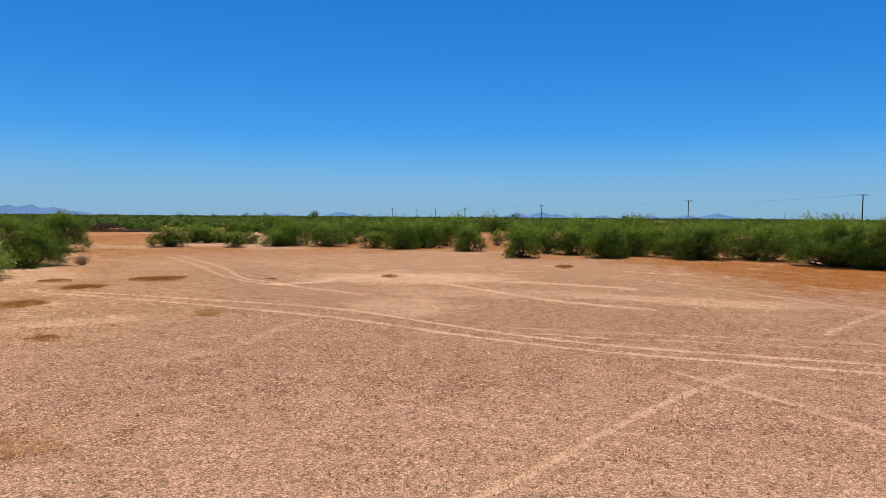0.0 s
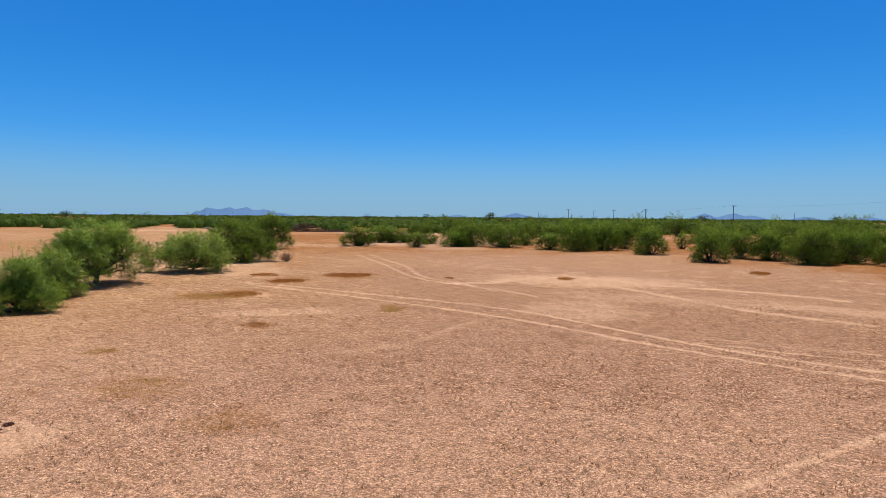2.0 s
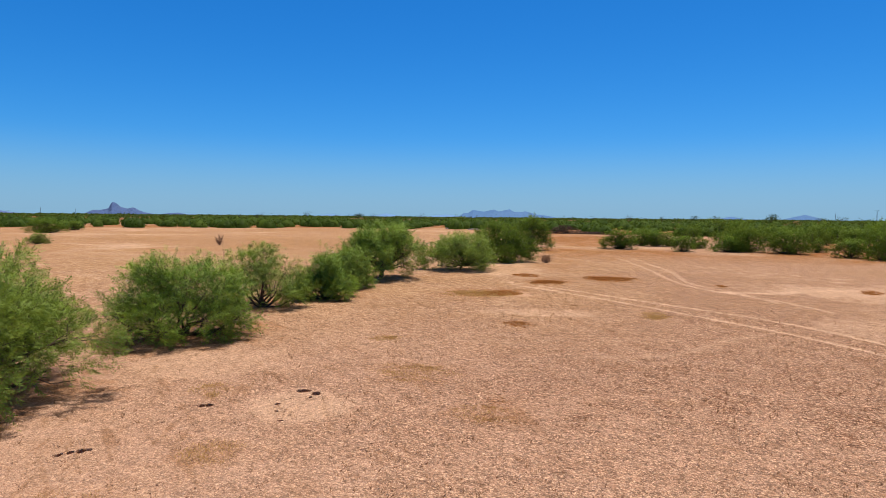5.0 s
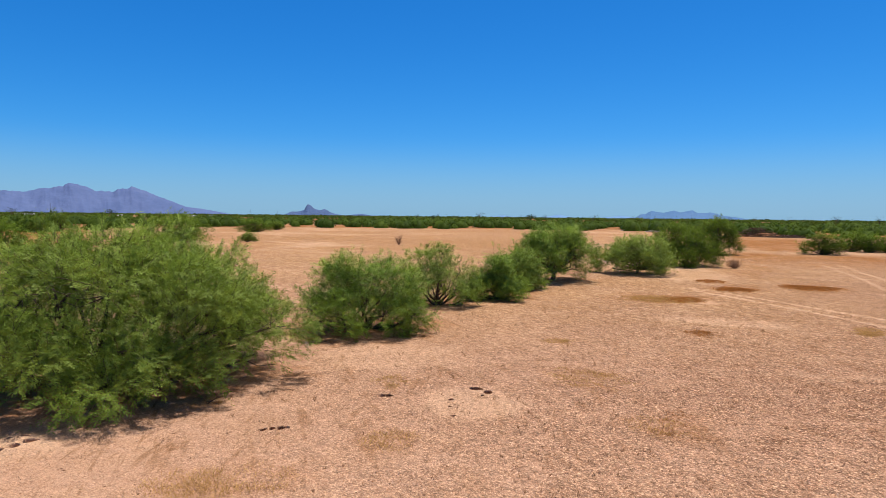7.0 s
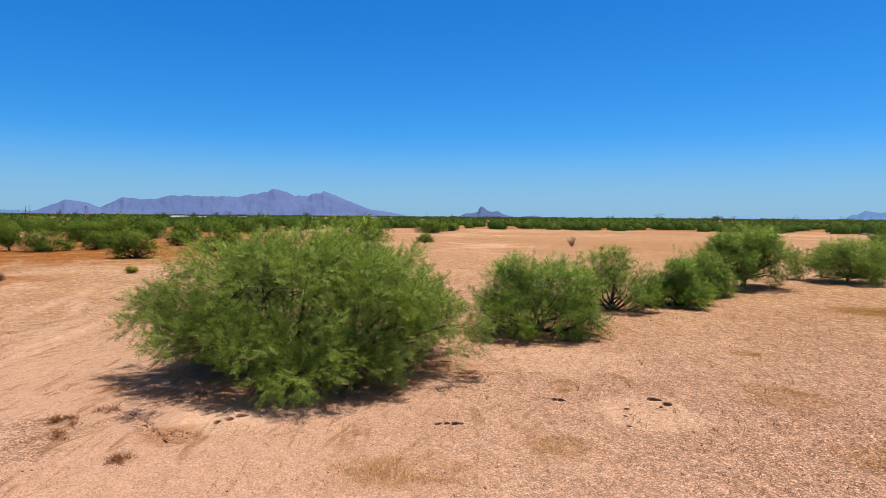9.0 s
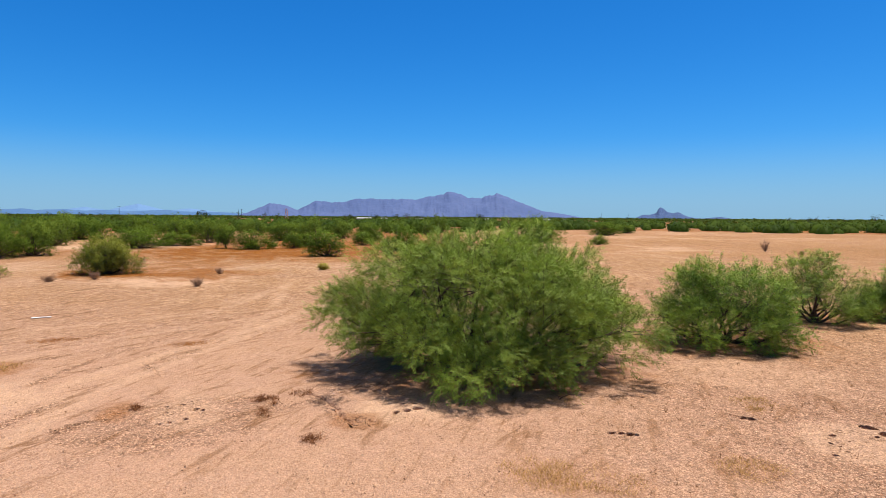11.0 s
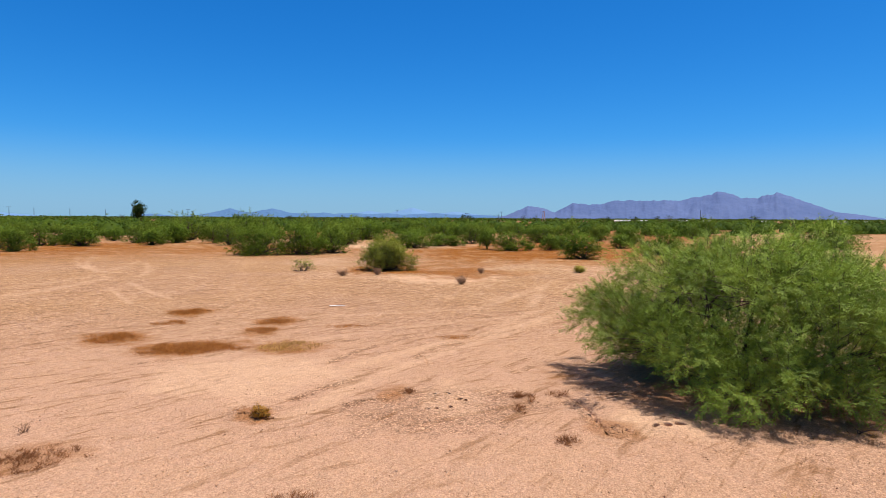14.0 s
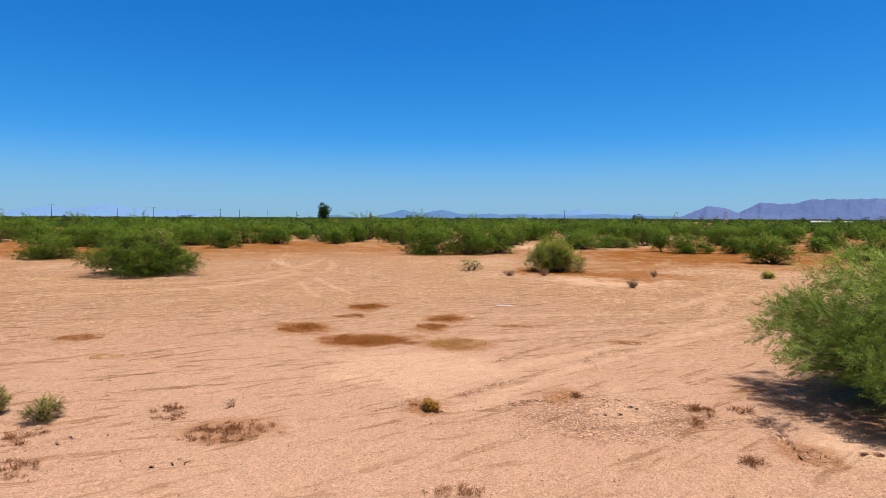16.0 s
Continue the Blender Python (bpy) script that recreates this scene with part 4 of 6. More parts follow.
def mesquite(name, label, category, group, w, h, seed, lobes=14, twigs=900, per_twig=5, leaf=(9, 0.26, 0.09, 0.018), skirt=0.30, stems=5, fork=0.0, fine=True, material=None, open_=1.0, sprigs=0.0, front=None, clumps=4, soft=0.7):
    """A mesquite: crooked stems from one foot, limbs to each bough, twigs with feathered leaves. Stands at the origin."""
    rng = np.random.default_rng(seed)
    root = tagged(new(name), label, category, group)
    R = w / 2
    boughs = []
    for ring, level, share in ((0.72, skirt, 0.36), (0.50, (skirt + 0.98) / 2, 0.30), (0.18, 0.78, 0.14), (0.38, skirt * 1.15, 0.0 if front is not None else 0.20), (0.68, skirt * 0.42, 0.26 if not fork else 0.12)):
        n = max(2, round(lobes * share)) if share else 0
        start = rng.uniform(0, 6.28)
        for i in range(n):
            a = start + (i + rng.uniform(-0.3, 0.3)) * 2 * math.pi / n
            r = R * ring * rng.uniform(0.82, 1.12)
            rh, rv = R * rng.uniform(0.20, 0.36), h * rng.uniform(0.15, 0.26)
            z = min(h * (level + rng.uniform(-0.07, 0.07)), h - rv * 0.9)
            boughs.append((np.array([math.cos(a) * r, math.sin(a) * r, max(z, rv * 0.75)]), rh, rv))
    if front is not None:
        boughs = [q for q in boughs if q[0][2] > h * 0.20]
        for k in range(7):
            a, r = radians(front + rng.uniform(-26, 26)), R * (0.46, 0.60, 0.76, 0.85, 0.68, 0.80, 0.55)[k]
            boughs.append((np.array([math.cos(a) * r, math.sin(a) * r, h * (0.30, 0.24, 0.15, 0.12, 0.20, 0.14, 0.16)[k]]), R * 0.17, h * 0.11))
        for k in range(15):
            a, r = radians(front + (100 + rng.uniform(-48, 40) if k < 8 else -82 + rng.uniform(-38, 38))), R * rng.uniform(0.6, 0.84) * (1.0 if k < 8 else 0.84)
            boughs.append((np.array([math.cos(a) * r, math.sin(a) * r, h * rng.uniform(0.13, 0.42 if k < 8 else 0.34)]), R * 0.2, h * 0.14))
    wood = Shape()
    flat = 0.8
    span_w, span_h = max(math.hypot(c[0], c[1]) + rh for c, rh, rv in boughs) + leaf[1] * 1.0 * open_, max(c[2] + rv for c, rh, rv in boughs) + leaf[1] * 0.75 * open_
    boughs = [(c * [R / span_w, R / span_w, h / span_h], rh * R / span_w, rv * h / span_h) for c, rh, rv in boughs]
    feet = [np.array([math.cos(a), math.sin(a), 0]) * 0.05 * w * rng.uniform(0.3, 1.0) for a in rng.uniform(0, 6.28, stems)]
    thick = 0.013 * h + 0.02
    if fork:
        wood.tube([[0, 0, -0.1], [0.02 * w, 0, fork * 0.5], [0, 0.02 * w, fork * 1.05]], [thick * 2.6, thick * 2.1, thick * 2.0], 8)
    for i, (c, rh, rv) in enumerate(boughs):
        foot = feet[i % stems] + [0, 0, -0.06] if not fork else np.array([0, 0.02 * w, fork])
        elbow = foot + (c - foot) * [0.42, 0.42, 0.30] + rng.normal(0, 0.035 * w, 3) * [1, 1, 0.4]
        mid = foot + (c - foot) * [0.75, 0.75, 0.72] + rng.normal(0, 0.03 * w, 3) * [1, 1, 0.5]
        wood.tube([foot, elbow, mid, c], [thick * rng.uniform(0.9, 1.4), thick * 0.85, thick * 0.6, thick * 0.3], 6 if fine else 4)
        for _ in range(5 if fine else 2):
            u = rng.normal(0, 1, 3)
            u /= np.linalg.norm(u)
            tip = c + u * [rh, rh, rv] * 0.85
            wood.tube([mid + (c - mid) * rng.uniform(0.2, 0.9), (mid + tip) / 2 + rng.normal(0, 0.05, 3), tip], [thick * 0.24, thick * 0.15, thick * 0.07], 4 if fine else 3)
    # each bough carries separate pads of twigs, with gaps between them
    pads = []
    for c, rh, rv in boughs:
        for _ in range(clumps):
            u = rng.normal(0, 1, 3)
            u /= np.linalg.norm(u)
            u[2] = abs(u[2]) if u[2] < -0.55 else u[2]
            grow = rng.uniform(0.34, 0.60) * (4 / clumps) ** 0.5 * (1.0 if fine else 1.25)
            at = c + u * [rh, rh, rv] * rng.uniform(0.55, 1.0)
            pads.append((at, c, rh * grow, max(rv, rh * 0.6) * grow * flat))
            if fine:
                wood.tube([c * 0.7 + at * 0.3 + rng.normal(0, 0.04, 3), at], [thick * 0.15, thick * 0.07], 4)
    share = np.array([rh * rh * rv for _, _, rh, rv in pads]) ** 0.7
    which = rng.choice(len(pads), twigs, p=share / share.sum())
    c, heart = np.array([b[0] for b in pads])[which], np.array([b[1] for b in pads])[which]
    radius = np.array([[b[2], b[2], b[3]] for b in pads])[which]
    u = rng.normal(0, 1, (twigs, 3))
    u /= np.linalg.norm(u, axis=1)[:, None]
    start = c + u * radius * rng.uniform(0.0, 0.9, (twigs, 1)) ** 0.6
    outward = start * [1, 1, 0] / R
    off = c - heart
    off /= np.linalg.norm(off, axis=1)[:, None] + 1e-9
    way = u * 0.65 + off * 0.45 + outward * 0.65 + [0, 0, 0.10] + rng.normal(0, 0.30, (twigs, 3))
    way /= np.linalg.norm(way, axis=1)[:, None]
    reach = leaf[1] * rng.uniform(1.0, 3.0, (twigs, 1)) * open_
    sprig = (rng.uniform(0, 1, twigs) < sprigs) & (start[:, 2] > h * 0.45)
    way[sprig] = way[sprig] * 0.5 + [0, 0, 0.85]
    reach[sprig] *= 1.25
    if fine:
        tri = np.array([[1, 0, 0], [-0.5, 0.87, 0], [-0.5, -0.87, 0]]) * 0.006
        end = start + way * reach
        v = np.stack([start[:, None] + tri[None], end[:, None] + tri[None] * 0.5], 1).reshape(-1, 3)
        b = (np.arange(twigs) * 6)[:, None]
        q = np.concatenate([np.concatenate([b, b + 1, b + 4, b + 3], 1), np.concatenate([b + 1, b + 2, b + 5, b + 4], 1), np.concatenate([b + 2, b, b + 3, b + 5], 1)])
        wood.add(v, q)
    part("trunk", wood.mesh("trunk", BARK, True), root, "crooked grey-brown stems")
    f = (np.arange(per_twig) + 0.6) / per_twig
    at = (start[:, None] + way[:, None] * reach[:, None] * f[None, :, None]).reshape(-1, 3)
    at[:, 2] -= 0.10 * leaf[1] * np.tile(f, twigs)
    ways = np.repeat(way, per_twig, 0) + rng.normal(0, 0.55, (len(at), 3)) + [0, 0, -0.18]
    keep = at[:, 2] > 0.05
    at, ways = at[keep], ways[keep]
    sprays = [spray(rng, *leaf) for _ in range(6)]
    v, q, source = strew(rng, sprays, at, ways, rng.uniform(0.7, 1.25, len(at)))
    v[:, 2] = np.maximum(v[:, 2], 0.03)
    twig = np.repeat(np.arange(twigs), per_twig)[keep][source]
    pad, dome = v - c[twig], (v - [0, 0, h * 0.25]) / [R, R, h * 0.75]
    out = 0.5 * pad / (np.linalg.norm(pad, axis=1)[:, None] + 1e-9) + 0.5 * dome / (np.linalg.norm(dome, axis=1)[:, None] + 1e-9)
    part("crown", foliage("crown", v, q, out, soft, material or LEAF), root, "feathery green foliage")
    return root


def stand(root, x, y, turn=0.0, s=(1, 1, 1)):
    root.matrix_world = Matrix.LocRotScale((x, y, lie_at(x, y)), Euler((0, 0, radians(turn))), s)
    return root


# the great bush beside the burrows: x, y, width, height
for x, y, w, h in [
    (-17.22, 1.67, 9.58, 4.08),
]:
    stand(mesquite("mesquite_bush", "broad feathery green mesquite bush drooping to the sand", "bush", "row of mesquites", w * 1.10, h * 0.91, 11, 46, 6600, 5,
                   (12, 0.24, 0.075, 0.021, True), 0.38, 8, open_=0.80, clumps=5, soft=0.3, front=math.degrees(math.atan2(-y, -x)) - 162 - 8), x - 0.06, y + 0.66, 162, (0.92, 1, 1))

# the row that runs away from it: x, y, width, height
ROW = [
    (-19.92, 10.45, 4.94, 2.74),
    (-23.71, 16.42, 3.24, 2.60),
    (-23.98, 20.04, 2.67, 2.09),
    (-26.43, 23.97, 2.40, 2.16),
    (-29.20, 29.21, 5.38, 3.47),
    (-29.72, 38.42, 5.59, 2.70),
    (-32.78, 48.49, 5.79, 3.48),
    (-41.43, 67.60, 5.35, 4.11),
]
KINDS = [
    ("dense rounded green mesquite bush with upright sprigs", "bush", 20, 1700, 0.34, 6, 0.0),
    ("thin olive-green mesquite bush with bare twigs showing", "bush", 13, 700, 0.36, 5, 0.0),
    ("small dense green mesquite bush", "bush", 14, 1100, 0.26, 4, 0.0),
    ("small round green mesquite bush beside a tree", "bush", 13, 1000, 0.26, 4, 0.0),
    ("domed green mesquite tree on a dark forked trunk", "tree", 26, 2100, 0.46, 4, 0.55),
    ("spreading low mesquite tree with pale green crown", "tree", 18, 1700, 0.40, 4, 0.35),
    ("thick dark green mesquite bush", "bush", 18, 2000, 0.34, 5, 0.0),
    ("tall green mesquite bush at the end of the row", "bush", 16, 1700, 0.36, 5, 0.0),
]
for i, ((x, y, w, h), (label, kind, lobes, twigs, skirt, stems, fork)) in enumerate(zip(ROW, KINDS)):
    grow = 1.0 + 0.045 * i
    stand(mesquite("mesquite_" + kind, label, kind, "row of mesquites", w * (1.22, 1.24, 1.30, 1.30, 1.26, 1.2, 1.2, 1.2)[i], h * (0.93 if i == 0 else 1.0), 40 + i, lobes, int(twigs * 1.3), 4, (9, 0.26 * grow, 0.092 * grow, 0.024 * grow, True), skirt, stems, fork, True, LEAF if i < 6 else LEAF_MID, open_=0.75, sprigs=0.03, clumps=5, soft=0.4), x, y)

# bushes round the clearing, from eight patterns: x, y, width, height
PATTERNS = [mesquite("mesquite_bush", "round green mesquite bush among dry rust-coloured weeds", "bush", "bushes round the clearing", 4.0, 2.6, 70 + i, (18, 22, 16, 26)[i % 4], 760, 3,
                     (4, 0.25, 0.140, 0.078, True), (0.26, 0.30, 0.28, 0.32)[i % 4] + (0.12 if i > 5 else 0), 4, 0.0 if i < 6 else 0.5, False, LEAF_MID, clumps=2) for i in range(8)]
BROAD = [mesquite("mesquite_bush", "broad dense green mesquite bush on dry ground", "bush", "bushes round the clearing", 7.0, 3.2, 90 + i, (34, 40, 30)[i], 1500, 3,
                  (4, 0.26, 0.140, 0.078, True), (0.28, 0.31, 0.26)[i], 5, 0.0, False, LEAF_MID, clumps=2) for i in range(3)]
for x, y, w, h in [
    (-45.08, -20.23, 4.25, 2.13),
]:
    stand(mesquite("mesquite_bush", "thin olive-green mesquite bush in open sand", "bush", "bushes round the clearing", w * 1.12, h * 1.04, 97, 24, 1500, 4, (8, 0.30, 0.12, 0.032, True), 0.36, 6, 0.0, True, LEAF_OLIVE), x, y)
FINE = [mesquite("mesquite_bush", "broad dense green mesquite bush on dry ground", "bush", "bushes round the clearing", 7.0, 3.2, 120 + i, (34, 40)[i], 2300, 4,
                 (6, 0.27, 0.115, 0.040, True), (0.27, 0.30)[i], 6, 0.0, True, LEAF_MID, open_=0.8, clumps=3) for i in range(2)]
LABELS = ("round green mesquite bush among dry rust-coloured weeds", "low spreading green mesquite bush on pale sand", "small green mesquite tree on a short dark trunk")


def plant_all(rows, seed):
    rng = random.Random(seed)
    for x, y, w, h in rows:
        if w > 4.9:
            copy_thing(rng.choice(FINE if math.hypot(x, y) < 69 else BROAD), Matrix.LocRotScale((x, y, lie_at(x, y)), Euler((0, 0, rng.uniform(0, 6.28))), (w / 6.2, w / 6.2, h / 3.05)))
            continue
        tall = h / w > 0.9
        i = rng.choice((6, 7)) if tall else rng.randrange(6)
        twin = copy_thing(PATTERNS[i], Matrix.LocRotScale((x, y, lie_at(x, y)), Euler((0, 0, rng.uniform(0, 6.28))), (w / 3.4, w / 3.4, h / 2.5)))
        tagged(twin, LABELS[2] if i > 5 else LABELS[1] if w > 2.2 * h else LABELS[0], "tree" if i > 5 else "bush")


plant_all([
    (-98.77, 21.29, 9.25, 4.05),
    (-76.39, 0.44, 4.11, 2.84),
    (-146.43, 49.06, 8.05, 2.92),
    (-167.28, 62.31, 4.01, 2.23),
    (-93.90, 30.58, 2.66, 1.40),
], 1)
plant_all([
    (-58.22, -41.09, 6.51, 3.15),
    (-60.70, -37.40, 5.75, 3.27),
    (-64.68, -35.93, 4.51, 2.88),
    (-85.26, -44.98, 5.36, 3.00),
    (-79.91, -71.70, 3.85, 2.93),
    (-107.95, -88.08, 6.00, 2.59),
    (-80.50, -32.57, 7.01, 2.31),
    (-86.99, -30.54, 4.13, 1.56),
    (-87.16, -28.29, 2.88, 1.33),
    (-80.46, -21.53, 2.61, 2.55),
    (-79.09, -17.93, 4.51, 2.10),
    (-65.32, -7.37, 4.13, 2.33),
    (-89.91, -5.21, 3.23, 1.72),
    (-104.82, -4.41, 4.24, 2.94),
    (-81.05, -13.37, 2.58, 1.87),
    (-86.06, -12.60, 2.73, 1.75),
    (-110.52, -31.08, 5.67, 2.68),
    (-106.47, -18.74, 6.79, 3.01),
], 2)
plant_all([
    (-28.94, -65.66, 5.78, 2.33),
    (-25.41, -43.12, 8.05, 3.35),
    (-55.26, -81.53, 5.74, 2.79),
    (-52.69, -70.65, 3.95, 2.55),
    (-63.34, -80.08, 3.66, 2.74),
    (-65.46, -74.82, 4.46, 2.78),
    (-81.18, -85.54, 2.64, 2.03),
    (-71.67, -68.64, 3.56, 2.10),
    (-42.55, -88.57, 5.72, 2.81),
    (-50.60, -129.19, 3.73, 2.01),
    (-44.51, -103.17, 6.04, 2.81),
    (-43.27, -82.73, 5.44, 2.86),
], 3)
plant_all([
    (-35.09, 80.57, 4.66, 2.59),
    (-36.38, 91.59, 3.66, 2.25),
    (-34.44, 91.91, 3.64, 2.26),
    (-33.30, 93.96, 3.17, 1.98),
    (-26.53, 80.13, 2.86, 1.79),
    (-27.55, 90.08, 2.20, 1.53),
    (-21.98, 83.79, 5.05, 2.10),
    (-20.54, 85.65, 5.14, 3.23),
    (-15.58, 84.89, 5.49, 2.89),
    (-13.42, 90.92, 1.95, 1.61),
    (-8.83, 80.75, 3.88, 1.90),
    (-5.25, 78.84, 5.03, 3.45),
    (-2.33, 82.26, 5.67, 3.38),
    (0.47, 87.99, 2.80, 2.96),
    (3.09, 74.71, 3.96, 2.80),
], 4)
plant_all([
    (8.08, 63.62, 3.46, 2.84),
    (11.83, 70.66, 3.09, 2.61),
    (14.24, 69.20, 4.19, 2.78),
    (16.81, 64.13, 5.00, 3.18),
    (20.66, 67.30, 5.31, 3.16),
    (24.97, 70.05, 3.21, 3.03),
    (25.36, 63.11, 7.33, 3.43),
    (30.97, 61.83, 6.71, 3.20),
    (33.81, 54.10, 7.22, 3.93),
    (36.02, 51.16, 6.07, 3.64),
    (41.80, 74.19, 3.67, 2.74),
], 5)
# the patterns themselves stand in the scrub behind
for i, pattern in enumerate(PATTERNS + BROAD + FINE):
    a, d = radians((-31, -18, -7, 6, 95, 108, 140, 152, -24, 116, 146, -13, 128)[i]), (92, 88, 100, 112, 118, 122, 105, 112, 104, 118, 124, 95, 112)[i]
    stand(pattern, -math.sin(a) * d, math.cos(a) * d, 40 * i, (1.1, 1.1, 1.1))


SCRUB_EDGE = ([-48, -30, -10, 0, 12, 17, 20, 28, 34, 36, 80, 84, 90, 100, 125, 134, 172], [66, 74, 80, 88, 98, 105, 150, 185, 190, 205, 205, 150, 112, 92, 92, 96, 100])


def scrub_bushes(most, seed):
    """The single bushes of the scrub behind the clearing, each clear of its neighbours."""
    rng = np.random.default_rng(seed)
    kinds = [mesquite("mesquite_bush", "rounded green mesquite bush in open scrub", "bush", "bushes of the scrub", 4.0, 2.6, 110 + i, (12, 15, 10, 13)[i % 4], 250, 3,
                      (4, 0.28, 0.170, 0.090, True), 0.29 + (0.14 if i > 3 else 0), 4, 0.0 if i < 4 else 0.5, False, LEAF_MID, clumps=2) for i in range(6)]
    taken = [ob.matrix_world.translation.to_2d() for ob in scene.objects if ob.parent is None and ob.name.startswith("mesquite")]
    made = 0
    for _ in range(9000):
        a, d = rng.uniform(-44, 168), math.sqrt(rng.uniform(62 ** 2, 165 ** 2))
        x, y = -math.sin(radians(a)) * d, math.cos(radians(a)) * d
        w = rng.uniform(2.6, 6.2)
        if d < np.interp(a, *SCRUB_EDGE) or made == most or any((x - p[0]) ** 2 + (y - p[1]) ** 2 < (2.4 + 0.5 * w) ** 2 for p in taken):
            continue
        if value_noise(np.array([x * 0.05]), np.array([y * 0.05]), 71)[0] < rng.uniform(0.10, 0.55):
            continue
        taken.append((x, y))
        i = made % 6
        spot = Matrix.LocRotScale((x, y, lie_at(x, y)), Euler((0, 0, rng.uniform(0, 6.28))), (w / 4, w / 4, min(w * rng.uniform(0.55, 0.8), 4.0) / 2.6))
        if made < 6:
            kinds[i].matrix_world = spot
        else:
            copy_thing(kinds[i], spot)
        made += 1


def far_scrub(name, label, near, far, gap, size, clumps, leaf, seed):
    """Scrub too far off to count: many bushes, each a dome of leaf clumps."""
    rng = np.random.default_rng(seed)
    area = math.pi * (far ** 2 - near ** 2) * 220 / 360
    n = int(area / gap ** 2)
    d = np.sqrt(rng.uniform(near ** 2, far ** 2, n))
    a = rng.uniform(-48, 172, n)
    edge = np.interp(a, *SCRUB_EDGE)
    x, y = -np.sin(np.radians(a)) * d, np.cos(np.radians(a)) * d
    thick = value_noise(x * 0.03, y * 0.03, 71) * 0.6 + value_noise(x * 0.11, y * 0.11, 72) * 0.4
    thick += np.where((a > 16) & (a < 94) & (d < 330), 0.30, 0.0)
    thick *= np.interp(d - edge, [0, 35], [0.72, 1.0]) ** np.where(a > 84, 1.0, 0.0)
    keep = (d > edge) & (rng.uniform(0, 1, n) < np.clip((thick - 0.30) * 3.6, np.where(d > 150, 0.35, 0.10), 1.0))
    x, y = x[keep], y[keep]
    n = len(x)
    w = size * rng.uniform(0.6, 1.4, n)
    h = np.minimum(w * rng.uniform(0.5, 0.72, n), rng.uniform(2.8, 4.9, n))
    u = rng.normal(0, 1, (n, clumps, 3))
    u /= np.linalg.norm(u, axis=2)[:, :, None]
    u[:, :, 2] = np.abs(u[:, :, 2]) * 0.92 + 0.06
    wob = 1 + rng.normal(0, 0.16, (n, clumps, 1))
    p = u * wob * np.stack([w / 2, w / 2, h * 0.86], 1)[:, None] * rng.uniform(0.55, 1.0, (n, clumps, 1)) ** 0.5
    p += np.stack([x, y, np.zeros(n)], 1)[:, None]
    s = (w[:, None] * leaf * rng.uniform(0.6, 1.3, (n, clumps)))[..., None]
    face = u / np.stack([w / 2, w / 2, h], 1)[:, None] * h[:, None, None] + rng.normal(0, 0.28, u.shape)
    e1 = np.cross(face, rng.normal(0, 1, u.shape))
    e1 /= np.linalg.norm(e1, axis=2)[:, :, None] + 1e-9
    e2 = np.cross(face, e1)
    e2 /= np.linalg.norm(e2, axis=2)[:, :, None] + 1e-9
    v = np.stack([p - e1 * s, p + e2 * s * 1.1, p + e1 * s], 2)
    v[..., 2] = np.maximum(v[..., 2], 0.02)
    k, m = 9, 4
    turn, rise = np.meshgrid(np.arange(k) * 2 * np.pi / k, np.array([0.0, 0.45, 0.95, 1.45]), indexing="ij")
    heart = np.stack([np.cos(turn) * np.cos(rise), np.sin(turn) * np.cos(rise), np.sin(rise)], -1).reshape(1, -1, 3)
    heart = heart * np.stack([w * 0.36, w * 0.36, h * 0.66], 1)[:, None] * (1 + rng.normal(0, 0.10, (n, k * m, 1))) + np.stack([x, y, 0 * x + 0.1], 1)[:, None]
    i, j = np.meshgrid(np.arange(k), np.arange(m - 1), indexing="ij")
    cell = np.stack([i * m + j, (i + 1) % k * m + j, (i + 1) % k * m + j + 1, i * m + j + 1], -1).reshape(1, -1, 4)
    cell = (cell + (np.arange(n) * k * m)[:, None, None]).reshape(-1, 4) + n * clumps * 3
    leaves = np.arange(n * clumps * 3).reshape(-1, 3)[:, [0, 1, 2, 2]]
    if near > 400:
        heart, cell = heart[:0], cell[:0]
    mound = np.repeat(face / (np.linalg.norm(face, axis=2)[:, :, None] + 1e-9), 3, 1).reshape(-1, 3)
    core = heart - np.stack([x, y, 0 * x - 0.5], 1)[:len(heart), None]
    core = (core / (np.linalg.norm(core, axis=2)[:, :, None] + 1e-9)).reshape(-1, 3)
    me = foliage(name, np.concatenate([v.reshape(-1, 3), heart.reshape(-1, 3)]), np.concatenate([leaves, cell]), np.concatenate([mound, core]), 0.8, LEAF_FAR)
    return tagged(new(name, me), label, "scrub", kind="stuff")


scrub_bushes(230, 81)
far_scrub("mesquite_scrub", "green mesquite scrub spreading over the plain", 150, 420, 10.0, 6.3, 120, 0.050, 82)
far_scrub("distant_scrub", "distant dark green scrub up to the horizon", 420, 1500, 34, 12.0, 64, 0.09, 83)
far_scrub("distant_scrub", "dark green line of scrub on the horizon", 1500, 3500, 75, 34.0, 40, 0.12, 84)


